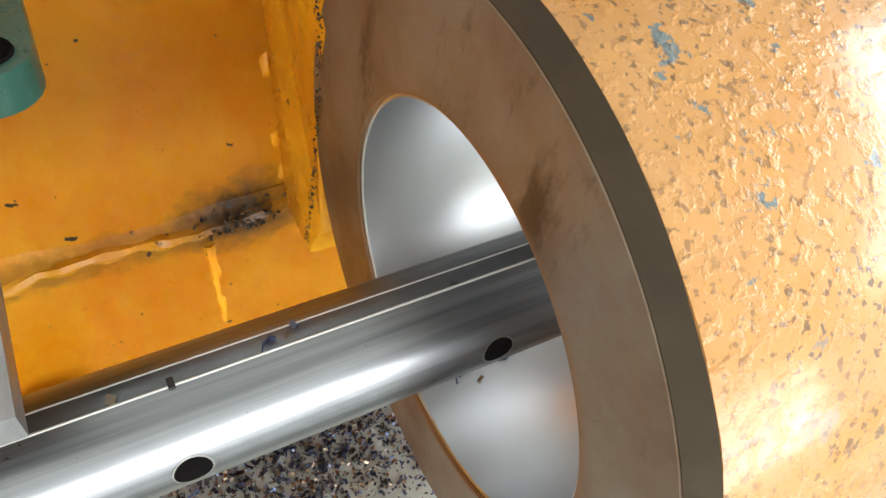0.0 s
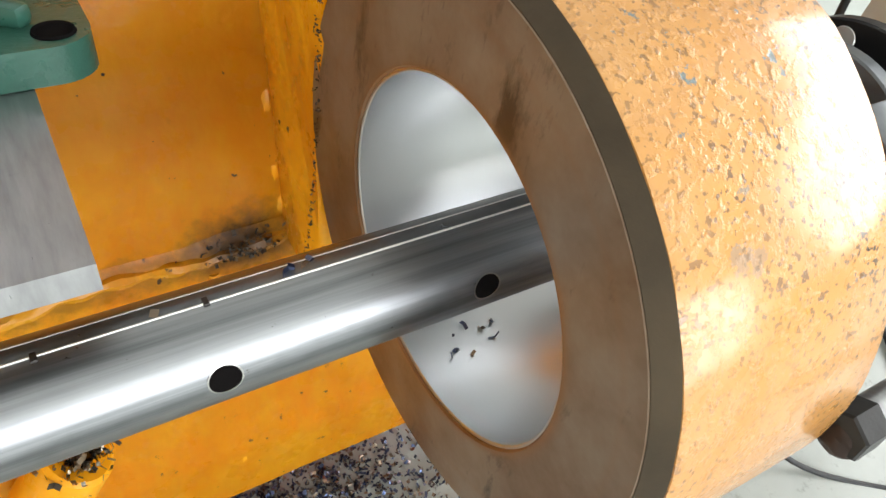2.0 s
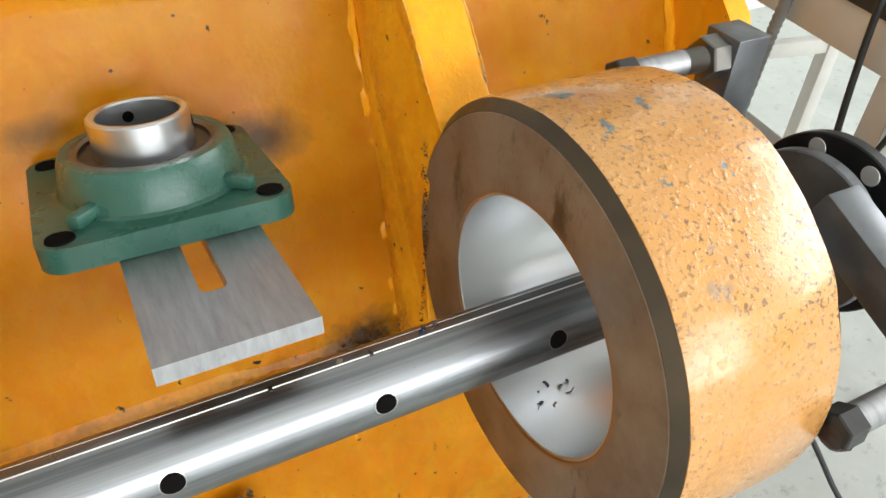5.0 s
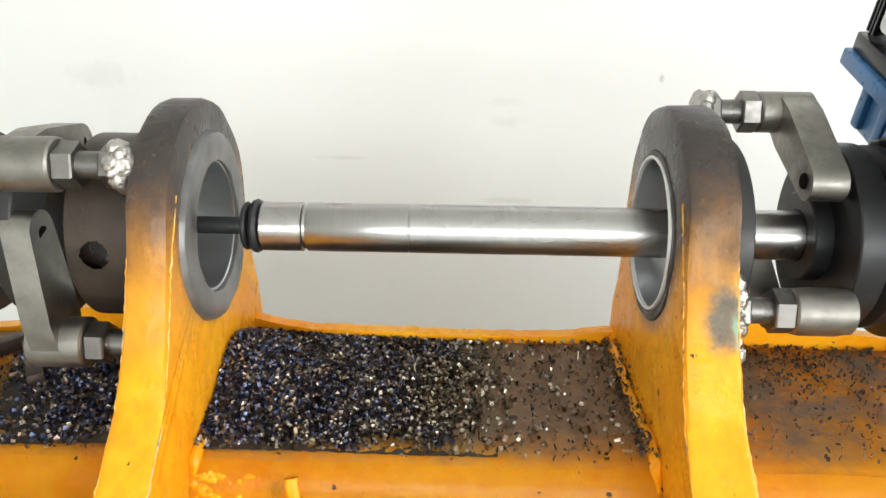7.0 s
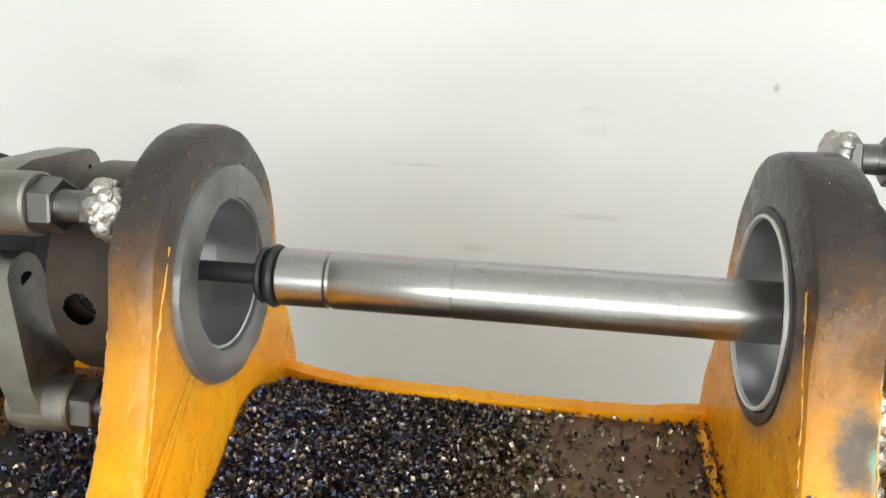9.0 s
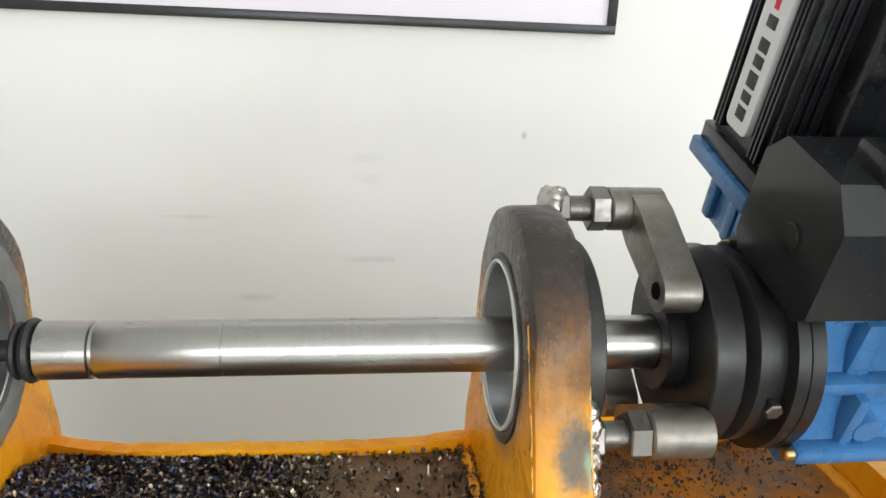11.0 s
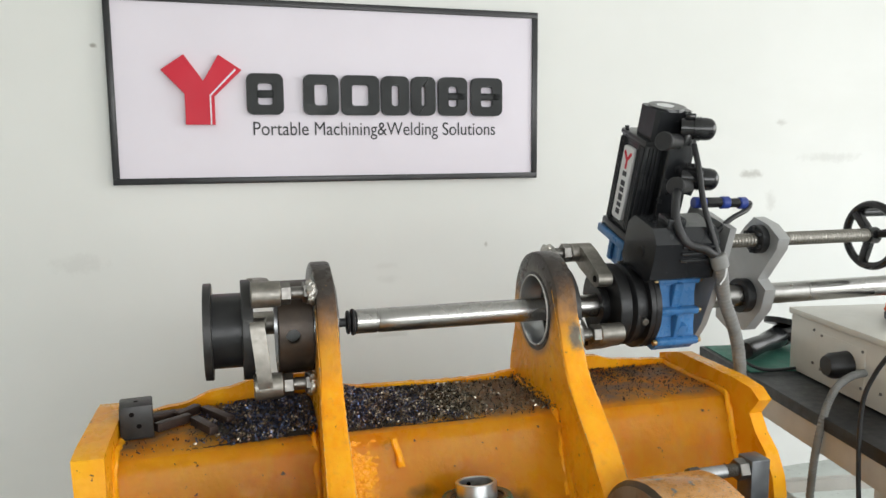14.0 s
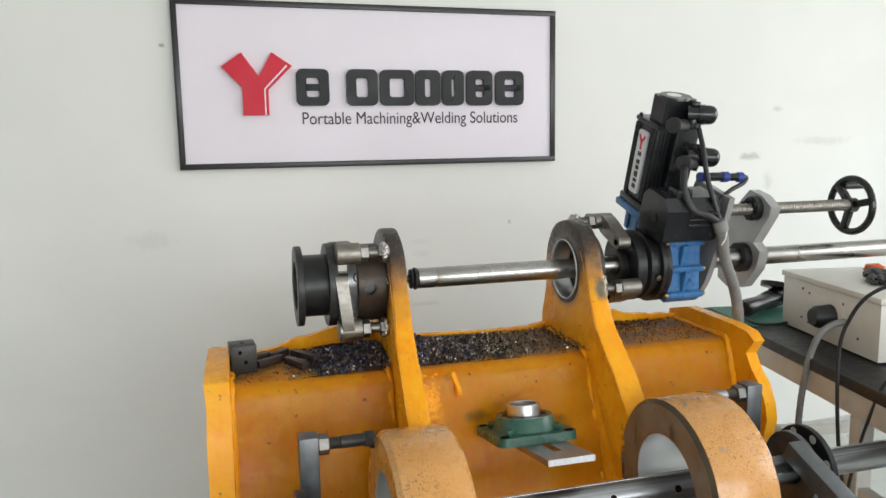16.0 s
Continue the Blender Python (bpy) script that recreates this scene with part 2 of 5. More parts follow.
def top_soot(k):
    """The chip-strewn top: yellow paint under oil, soot and rust dust."""
    cover = k.math("ADD", k.noise(8, 6, 0.6), k.math("MULTIPLY", k.ramp(k.near((-0.08, 0.69, TOP), (0.85, 1.0, 1)), (0.12, 0.55), (0.40, 0.06)), 0.6))
    mess = k.mix(k.noise(60, 6, 0.7), (0.11, 0.078, 0.052), (0.52, 0.36, 0.22))
    front = k.math("MULTIPLY", k.ramp(k.math("ADD", k.axis(1), k.math("MULTIPLY", k.math("SUBTRACT", k.noise(16, 7, 0.7), 0.5), 0.10)), (0.550, 0.0), (0.605, 1.0)), k.ramp(k.math("ADD", cover, k.math("MULTIPLY", k.math("SUBTRACT", k.noise(45, 7, 0.75), 0.5), 0.35)), (0.48, 0.0), (0.68, 0.95)))
    c = k.mix(front, paint_base(k), mess)
    k.set(c, k.ramp(k.noise(30, 5), (0.3, 0.4), (0.8, 0.75)))
    k.bump(k.noise(90, 6), 0.4, 0.003)


def wall_paint(k):
    c = k.mix(k.ramp(k.noise(0.9, 4), (0.3, 0.0), (0.7, 1.0)), (0.74, 0.745, 0.715), (0.80, 0.80, 0.775))
    marks = k.ramp(k.noise(3.5, 8, 0.72, stretch=(1, 1, 2.2)), (0.70, 0.0), (0.80, 0.10))
    c = k.mix(marks, c, (0.45, 0.43, 0.38))
    smear = k.ramp(k.noise(1.3, 7, 0.6, stretch=(0.5, 1, 1.6)), (0.56, 0.0), (0.72, 0.14))
    c = k.mix(smear, c, (0.60, 0.585, 0.53))
    for place, sx, sz, size, depth in (((0.501, 1.871, 1.009), 1.2, 0.8, 0.012, 0.5), ((1.747, 1.784, 1.266), 0.5, 1.6, 0.035, 0.5), ((1.892, 1.773, 1.491), 0.7, 1.4, 0.025, 0.35), ((1.853, 1.776, 1.148), 1.0, 0.6, 0.030, 0.22),
                                       ((2.165, 1.754, 1.335), 0.25, 2.0, 0.05, 0.18), ((-0.894, 1.968, 1.735), 1.0, 1.6, 0.014, 0.8), ((0.106, 1.898, 0.888), 0.6, 1.8, 0.035, 0.10), ((-0.986, 1.975, 0.997), 0.5, 1.2, 0.05, 0.12),
                                       ((0.112, 1.898, 0.667), 0.35, 3.0, 0.035, 0.18), ((-0.201, 1.920, 0.562), 0.5, 2.0, 0.03, 0.18), ((-0.339, 1.929, 0.783), 0.4, 5.0, 0.03, 0.18), ((0.09, 1.899, 0.941), 0.6, 2.0, 0.03, 0.08)):
        d = k.math("ADD", k.near(place, (sx, 0.0, sz)), k.math("MULTIPLY", k.math("SUBTRACT", k.noise(24, 6, 0.7), 0.5), size * 2.2))
        c = k.mix(k.ramp(d, (size * 0.35, depth), (size, 0.0)), c, (0.30, 0.28, 0.24))
    k.set(c, 0.75)
    k.bump(k.noise(140, 4), 0.05, 0.001)


def floor_paint(k):
    c = k.mix(k.ramp(k.noise(3, 6, 0.65), (0.3, 0.0), (0.7, 1.0)), (0.40, 0.43, 0.40), (0.56, 0.59, 0.55))
    c = k.mix(k.ramp(k.noise(25, 8, 0.75), (0.56, 0.0), (0.72, 0.7)), c, (0.14, 0.13, 0.11))
    k.set(c, k.ramp(k.noise(9, 5), (0.3, 0.25), (0.8, 0.6)))
    k.bump(k.noise(50, 5), 0.1, 0.002)


def chip_mat(k):
    geo = k.t.nodes.new("ShaderNodeNewGeometry").outputs["Random Per Island"]
    c = k.ramp(geo, (0.0, (0.055, 0.055, 0.066)), (0.32, (0.085, 0.105, 0.19)), (0.48, (0.115, 0.080, 0.058)), (0.62, (0.14, 0.19, 0.34)), (0.74, (0.28, 0.18, 0.11)), (0.92, (0.40, 0.33, 0.25)))
    k.set(c, 0.42, metal=1.0)


def bright_chip_mat(k):
    geo = k.t.nodes.new("ShaderNodeNewGeometry").outputs["Random Per Island"]
    c = k.ramp(geo, (0.0, (0.03, 0.028, 0.026)), (0.40, (0.12, 0.10, 0.08)), (0.60, (0.33, 0.27, 0.20)), (0.88, (0.44, 0.39, 0.31)))
    k.set(c, 0.34, metal=1.0)


def edge_mat(k):
    """A chipped paint arris: pale paint, bare steel and dark gaps."""
    c = k.ramp(k.noise(70, 5, 0.7), (0.46, (0.80, 0.33, 0.01)), (0.56, (0.80, 0.48, 0.12)), (0.63, (0.30, 0.27, 0.23)), (0.70, (0.05, 0.04, 0.03)))
    k.set(c, 0.5)


def speck_mat(k):
    geo = k.t.nodes.new("ShaderNodeNewGeometry").outputs["Random Per Island"]
    k.set(k.ramp(geo, (0.0, (0.022, 0.017, 0.013)), (0.6, (0.05, 0.035, 0.022)), (1.0, (0.14, 0.085, 0.04))), 0.7)


def weld_mat(k):
    c = k.mix(k.noise(140, 5), (0.30, 0.27, 0.23), (0.75, 0.73, 0.70))
    k.set(c, 0.28, metal=1.0)
    k.bump(k.noise(170, 4), 0.8, 0.003)


M = {
    "paint": mat("yellow_paint", paint),
    "ear": mat("scorched_yellow_paint", ear_paint),
    "ring": mat("pitted_tan_paint", ring_paint),
    "face": mat("brown_ring_face", ring_face),
    "chamfer": mat("bare_chamfer", dull((0.075, 0.052, 0.028), 0.5, 0.5, 0.2, 0.3, 40)),
    "bore": mat("honed_bore", plain_steel(0.70, 0.33)),
    "bush": mat("bored_bush", plain_steel(0.72, 0.30)),
    "lip": mat("bright_cut_lip", dull((0.74, 0.73, 0.70), 0.35, 0.15, 0.1, 0.4, 60)),
    "pad": mat("worn_grey_pad", dull((0.21, 0.205, 0.20), 0.36, 0.55, 0.2, 0.45, 40)),
    "bar": mat("oiled_steel_bar", oiled_bar),
    "chrome": mat("ground_steel_bar", ground_bar),
    "nickel": mat("nickel_plated_steel", steel(0.30, 0.46, (1, 1, 1), (1, 0.94, 0.84), 0.9)),
    "bolt": mat("zinc_bolt", steel(0.22, 0.40, (1, 1, 1), (1, 0.95, 0.88), 0.6)),
    "alu": mat("milled_aluminium", dull((0.44, 0.44, 0.435), 0.40, 0.12, 0.05, 0.45, 40)),
    "plate": mat("ground_steel_plate", steel(0.42, 0.42, (4, 0.5, 1), (0.98, 0.98, 1.0), 0.4)),
    "scale": mat("mill_scale_steel", dull((0.040, 0.039, 0.038), 0.42, 0.4, 0.15, 0.4, 60)),
    "black": mat("black_oxide_steel", dull((0.022, 0.022, 0.023), 0.36, 0.4, 0.08, 0.3, 60)),
    "arm": mat("dark_cut_steel", dull((0.17, 0.178, 0.187), 0.34, 0.35, 0.12, 0.75, 60)),
    "rubber": mat("black_rubber", dull((0.018, 0.018, 0.019), 0.5, 0.3, 0.05)),
    "motor": mat("black_motor_paint", dull((0.016, 0.017, 0.019), 0.24, 0.3, 0.03, spec=0.45)),
    "plastic": mat("glossy_black_plastic", dull((0.012, 0.012, 0.013), 0.16, 0.3, 0.02)),
    "sleeve": mat("grey_spiral_sleeve", dull((0.22, 0.22, 0.21), 0.5, 0.3, 0.1)),
    "blue": mat("blue_cast_paint", dull((0.048, 0.175, 0.40), 0.30, 0.3, 0.25, 0.0, 50)),
    "blue_plastic": mat("blue_plastic", dull((0.02, 0.045, 0.24), 0.35, 0.2, 0.02)),
    "brass": mat("brass", steel(0.62, 0.3, (1, 1, 1), (1, 0.72, 0.36), 0.4)),
    "green": mat("green_cast_paint", dull((0.030, 0.105, 0.075), 0.30, 0.25, 0.35, 0.0, 45)),
    # near-black for the shade inside holes that are not cut
    "hole": mat("hole_shade", lambda k: k.set((0.006, 0.005, 0.005), 0.9, spec=0.05)),
    "seal": mat("dark_seal_and_shadow", dull((0.03, 0.025, 0.022), 0.45, 0.4, 0.1)),
    "wall": mat("white_wall_paint", wall_paint),
    "floor": mat("grey_floor_paint", floor_paint),
    "chips": mat("steel_chips", chip_mat),
    "bright_chips": mat("bright_steel_chips", bright_chip_mat),
    "arris": mat("chipped_paint_edge", edge_mat),
    "specks": mat("dark_specks", speck_mat),
    "weld": mat("bright_weld_metal", weld_mat),
    "top": mat("sooty_yellow_paint", top_soot),
    "collar": mat("heat_stained_collar", dull((0.060, 0.042, 0.030), 0.42, 0.6, 0.2, 0.4, 45)),
    "burnt": mat("rusty_bar_stock", dull((0.055, 0.034, 0.026), 0.5, 0.4, 0.2, 0.4, 50)),
    "sign": mat("white_sign_board", dull((0.76, 0.71, 0.78), 0.45, 0.03, 0.02, scale=8)),
    "frame": mat("black_sign_frame", dull((0.018, 0.018, 0.020), 0.35, 0.2, 0.02)),
    "red": mat("red_acrylic", dull((0.60, 0.012, 0.035), 0.45, 0.06, 0.0, scale=10, spec=0.3)),
    "acryl": mat("black_acrylic", dull((0.010, 0.012, 0.012), 0.42, 0.2, 0.0, scale=10, spec=0.3)),
    "ink": mat("dark_ink", dull((0.035, 0.035, 0.04), 0.6, 0.1, 0.0)),
    "box": mat("cream_powder_coat", dull((0.66, 0.64, 0.58), 0.4, 0.06, 0.12, scale=30)),
    "mat": mat("green_cutting_mat", dull((0.030, 0.16, 0.115), 0.6, 0.3, 0.1)),
    "desk": mat("pale_laminate", dull((0.62, 0.60, 0.55), 0.5, 0.1, 0.03)),
    "orange": mat("orange_plastic", dull((0.75, 0.12, 0.015), 0.4, 0.2, 0.03)),
    "label": mat("white_label", dull((0.72, 0.72, 0.72), 0.35, 0.05, 0.0)),
    "ceiling": mat("white_ceiling", dull((0.75, 0.75, 0.73), 0.8, 0.05, 0.02, scale=6)),
}


# ---- mesh helpers ----
def part(name, bm, material, parent=None, label="", smooth=35):
    """Links a bmesh as one mesh object, under a thing where one is given."""
    bmesh.ops.recalc_face_normals(bm, faces=bm.faces)
    me = bpy.data.meshes.new(name)
    bm.to_mesh(me)
    bm.free()
    me.materials.append(M[material] if isinstance(material, str) else material)
    if smooth:
        me.polygons.foreach_set("use_smooth", [True] * len(me.polygons))
        me.set_sharp_from_angle(angle=radians(smooth))
    ob = new(name, me)
    if parent:
        ob.parent = parent
    if label:
        ob["label"] = label
    return ob


def thing(name, label, category, group="", kind="", at=(0, 0, 0)):
    ob = tagged(new(name), label, category, group, kind)
    ob.location = at
    ob.empty_display_size = 0.05
    return ob


def bevel(bm, width, segments=2, angle=30):
    if width:
        edges = [e for e in bm.edges if len(e.link_faces) == 2 and e.calc_face_angle(0) > radians(angle)]
        bmesh.ops.bevel(bm, geom=edges, offset=width, segments=segments, profile=0.5, affect="EDGES", clamp_overlap=True)
    return bm


def box(x0, x1, y0, y1, z0, z1, r=0.001, m=None):
    bm = bmesh.new()
    bmesh.ops.create_cube(bm, size=1.0)
    for v in bm.verts:
        v.co = Vector(((x0 + x1) / 2 + v.co.x * (x1 - x0), (y0 + y1) / 2 + v.co.y * (y1 - y0), (z0 + z1) / 2 + v.co.z * (z1 - z0)))
    bevel(bm, r)
    if m:
        bm.transform(m)
    return bm


def join(*bms):
    """One bmesh out of several."""
    out = bmesh.new()
    for b in bms:
        me = bpy.data.meshes.new("tmp")
        b.to_mesh(me)
        b.free()
        out.from_mesh(me)
        bpy.data.meshes.remove(me)
    return out


def lathe(profile, m=None, seg=48, closed=False):
    """Turns (along, radius) pairs round the local x axis. closed: the profile is a loop, as of a hollow ring."""
    bm = bmesh.new()
    rings = []
    for a, r in profile:
        if r < 1e-6:
            rings.append([bm.verts.new((a, 0, 0))])
        else:
            rings.append([bm.verts.new((a, r * math.cos(2 * math.pi * i / seg), r * math.sin(2 * math.pi * i / seg))) for i in range(seg)])
    pairs = list(zip(rings, rings[1:])) + ([(rings[-1], rings[0])] if closed else [])
    for p, q in pairs:
        for i in range(seg):
            j = (i + 1) % seg
            f = [p[i % len(p)], p[j % len(p)], q[j % len(q)], q[i % len(q)]]
            f = list(dict.fromkeys(f))
            if len(f) > 2:
                bm.faces.new(f)
    if m:
        bm.transform(m)
    return bm


def rod(x0, x1, y, z, r, c=0.001, seg=48):
    """A solid chamfered rod along x."""
    return lathe([(x0, 0), (x0, r - c), (x0 + c, r), (x1 - c, r), (x1, r - c), (x1, 0)], Matrix.Translation((0, y, z)), seg)


def pipe(x0, x1, y, z, r, bore, c=0.0015, seg=64):
    """A chamfered ring or tube along x."""
    return lathe([(x0, bore + c), (x0, r - c), (x0 + c, r), (x1 - c, r), (x1, r - c), (x1, bore + c), (x1 - c, bore), (x0 + c, bore)], Matrix.Translation((0, y, z)), seg, True)


def prism(outline, h0, h1, m=None, r=0.0):
    """A plate with an (x, y) outline between two heights."""
    bm = bmesh.new()
    low = [bm.verts.new((x, y, h0)) for x, y in outline]
    top = [bm.verts.new((x, y, h1)) for x, y in outline]
    bm.faces.new(list(reversed(low)))
    bm.faces.new(top)
    n = len(outline)
    for i in range(n):
        bm.faces.new((low[i], low[(i + 1) % n], top[(i + 1) % n], top[i]))
    bevel(bm, r)
    if m:
        bm.transform(m)
    return bm


YZ = Matrix(((0, 0, 1, 0), (1, 0, 0, 0), (0, 1, 0, 0), (0, 0, 0, 1)))   # (y, z) outlines, heights along x
XZ = Matrix(((1, 0, 0, 0), (0, 0, 1, 0), (0, 1, 0, 0), (0, 0, 0, 1)))   # (x, z) outlines, heights along y


def holed(outline, centre, r, x0, x1, edge=0.003, seg=None):
    """A plate in the y-z plane with an outline seen whole from the centre and a round hole there."""
    bm = bmesh.new()
    cy, cz = centre
    pts = []
    for (ay, az), (by, bz) in zip(outline, outline[1:] + outline[:1]):
        n = max(1, int(math.hypot(by - ay, bz - az) / 0.012))
        pts += [(ay + (by - ay) * i / n, az + (bz - az) * i / n) for i in range(n)]
    loops = []
    for x, hole, grow in ((x0, r + 0.002, -edge), (x0 + edge * 0.29, r + 0.0006, -edge * 0.29), (x0 + edge, r, 0.0), (x1 - edge, r, 0.0), (x1 - edge * 0.29, r + 0.0006, -edge * 0.29), (x1, r + 0.002, -edge)):
        outer, inner = [], []
        for y, z in pts:
            d = math.hypot(y - cy, z - cz)
            u = ((y - cy) / d, (z - cz) / d)
            outer.append(bm.verts.new((x, y + u[0] * grow, z + u[1] * grow)))
            inner.append(bm.verts.new((x, cy + u[0] * hole, cz + u[1] * hole)))
        loops.append((outer, inner))
    n = len(pts)
    for i in range(n):
        j = (i + 1) % n
        for (o, p), (q, s) in zip(loops, loops[1:]):
            bm.faces.new((o[i], o[j], q[j], q[i]))
            bm.faces.new((p[i], p[j], s[j], s[i]))
        for o, p in (loops[0], loops[-1]):
            bm.faces.new((o[i], o[j], p[j], p[i]))
    return bm


def hexagon(x0, x1, y, z, across, turn=0.0, c=0.0015):
    """A hexagonal nut or head along x."""
    r = across / math.sqrt(3)
    bm = lathe([(x0, 0), (x0, r - c), (x0 + c, r), (x1 - c, r), (x1, r - c), (x1, 0)], None, 6)
    bm.transform(Matrix.Translation((0, y, z)) @ Matrix.Rotation(radians(turn), 4, "X"))
    return bm


def thread(x0, x1, y, z, r, pitch=0.002, seg=24):
    n = max(2, int((x1 - x0) / pitch))
    prof = [(x0, 0)]
    for i in range(n):
        a = x0 + (x1 - x0) * i / n
        prof += [(a, r * 0.90), (a + (x1 - x0) / n * 0.5, r)]
    return lathe(prof + [(x1, r * 0.9), (x1, 0)], Matrix.Translation((0, y, z)), seg)


def glide(points, steps=10):
    """A smooth line through the points."""
    p = [Vector(q) for q in points]
    p = [p[0] * 2 - p[1]] + p + [p[-1] * 2 - p[-2]]
    out = []
    for a, b, c, d in zip(p, p[1:], p[2:], p[3:]):
        for i in range(steps):
            t = i / steps
            out.append(0.5 * (2 * b + (c - a) * t + (2 * a - 5 * b + 4 * c - d) * t * t + (3 * b - a - 3 * c + d) * t ** 3))
    return out + [p[-2]]


def sweep(points, radius, seg=12, ripple=0.0, every=2):
    """A round cable along a line. ripple: the rise of its spiral wrap."""
    bm = bmesh.new()
    up, rings = Vector((0.3, 0.2, 1)).normalized(), []
    for i, p in enumerate(points):
        d = (points[min(i + 1, len(points) - 1)] - points[max(i - 1, 0)]).normalized()
        s = d.cross(up).normalized()
        up = s.cross(d)
        rr = radius + (ripple if i % every == 0 else 0.0)
        rings.append([bm.verts.new(p + rr * (math.cos(a) * s + math.sin(a) * up)) for a in [2 * math.pi * k / seg for k in range(seg)]])
    for p, q in zip(rings, rings[1:]):
        for i in range(seg):
            bm.faces.new((p[i], p[(i + 1) % seg], q[(i + 1) % seg], q[i]))
    bm.faces.new(rings[0])
    bm.faces.new(list(reversed(rings[-1])))
    return bm


def roughen(bm, size, scale, seed=0):
    """Uneven, hand-worked surface: shifts vertices by noise."""
    for v in bm.verts:
        v.co += Vector(noise.noise_vector(v.co * scale + Vector((seed, seed * 2, 0)))) * size
    return bm


def bead(points, radius, seed=0):
    """A hand-laid weld bead, rippled."""
    pts = glide(points, 12)
    bm = sweep(pts, radius, 8)
    return roughen(bm, radius * 0.55, 1.1 / radius * 0.35, seed)


def lump(place, radius, seed=0, squash=(1, 1, 1), rise=0.45):
    bm = bmesh.new()
    bmesh.ops.create_icosphere(bm, subdivisions=3, radius=radius)
    for v in bm.verts:
        v.co += v.co.normalized() * radius * rise * noise.noise(v.co / radius * 2.2 + Vector((seed, 0, seed)))
        v.co = Vector(v.co[i] * squash[i] for i in range(3)) + Vector(place)
    return bm


def arc(cy, cz, r, a0, a1, n):
    return [(cy + r * math.cos(radians(a0 + (a1 - a0) * i / n)), cz + r * math.sin(radians(a0 + (a1 - a0) * i / n))) for i in range(n + 1)]


# ---- the room ----
TURN = Matrix.Translation(WALL_AT) @ Matrix.Rotation(radians(WALL_TURN), 4, "Z")   # along the back wall, into it, up


def slab(name, bm, material, label, category="wall"):
    return tagged(part(name, bm, material), label, category, kind="structure")


slab("wall_north", box(-3.2, 4.9, 0.0, 0.2, FLOOR, 3.3, 0, TURN), "wall", "white painted plaster wall with faint scuffs")
slab("wall_west", box(-4.0, -3.8, -4.4, 2.6, FLOOR, 3.3, 0), "wall", "plain white painted side wall")
slab("wall_east", join(box(3.8, 4.0, -4.4, -2.3, FLOOR, 3.3, 0), box(3.8, 4.0, 1.1, 2.6, FLOOR, 3.3, 0), box(3.8, 4.0, -2.3, 1.1, FLOOR, 0.9, 0), box(3.8, 4.0, -2.3, 1.1, 2.6, 3.3, 0)), "wall", "white side wall with a wide window opening")
slab("wall_south", join(box(-3.8, -1.7, -4.5, -4.3, FLOOR, 3.3, 0), box(3.4, 3.8, -4.5, -4.3, FLOOR, 3.3, 0), box(-1.7, 3.4, -4.5, -4.3, FLOOR, 0.75, 0), box(-1.7, 3.4, -4.5, -4.3, 2.45, 3.3, 0)), "wall", "white rear wall with a wide window opening")
slab("floor", box(-4.0, 4.0, -4.5, 2.6, FLOOR - 0.15, FLOOR, 0), "floor", "worn grey-green painted concrete floor", "floor")
slab("ceiling", box(-4.0, 4.0, -4.5, 2.6, 3.3, 3.4, 0), "ceiling", "plain white ceiling", "ceiling")

# ---- the yellow bracket ----
bracket = thing("machine_bracket", "yellow painted welded steel bracket with two bored ears", "bracket")


def front_line(n=24):
    """(y, z) from the back of the top plate over the rounded edge and down the front."""
    key = [(0.80, TOP), (0.72, TOP), (0.62, TOP), (0.575, TOP - 0.001), (0.552, TOP - 0.008), (0.538, TOP - 0.026), (0.528, 0.765), (0.500, 0.690), (0.462, 0.580), (0.432, 0.480), (0.418, 0.420)]
    return [(p.x, p.y) for p in glide([(y, z, 0) for y, z in key], 4)]


def skin(x0, x1, line, thick, seed, nx):
    """A bent plate along x, its outside on the given line."""
    bm = bmesh.new()
    cols = []
    for i in range(nx + 1):
        x = x0 + (x1 - x0) * i / nx
        cols.append([bm.verts.new((x, y + 0.003 * noise.noise((x * 9, y * 9, seed)), z + 0.0022 * noise.noise((x * 11, z * 9, seed + 3)))) for y, z in line])
    for a, b in zip(cols, cols[1:]):
        for i in range(len(line) - 1):
            bm.faces.new((a[i], a[i + 1], b[i + 1], b[i]))
    geo = bmesh.ops.solidify(bm, geom=bm.faces[:], thickness=-thick)
    return bm


line = front_line()
split = 17
SPANS = ((-0.70, -0.326, 26), (-0.286, 0.182, 30), (0.233, 0.60, 26))
for n, (a, b, nx) in enumerate(SPANS):
    part("top_plate", skin(a, b, line[:split], 0.016, n, nx), "top", bracket, "sooty top plate strewn with steel chips")
    part("front_plate", skin(a, b, line[split - 1:], 0.016, n, nx), "paint", bracket)
part("lower_front_plate", skin(-0.70, 0.60, [(0.420, 0.425), (0.405, 0.40), (0.40, 0.36), (0.392, 0.30), (0.37, 0.21), (0.35, 0.12), (0.35, 0.01)], 0.018, 7, 40), "paint", bracket)
part("back_plate", skin(-0.70, 0.60, [(0.80, 0.80), (0.80, 0.6), (0.80, 0.4), (0.80, FLOOR)], 0.018, 9, 30), "paint", bracket)


def rim(x0, x1, heights, seed):
    """The wavy upper edge of the back plate."""
    n = 40
    pts = []
    for i in range(n + 1):
        f = i / n * (len(heights) - 1)
        k = min(int(f), len(heights) - 2)
        s = f - k
        s = s * s * (3 - 2 * s)
        z = heights[k] * (1 - s) + heights[k + 1] * s
        pts.append((x0 + (x1 - x0) * i / n, z + 0.0025 * noise.noise((i * 0.7, seed, 0))))
    return prism([(x0, 0.78)] + pts + [(x1, 0.78)], 0.798, 0.816, XZ, 0.003)


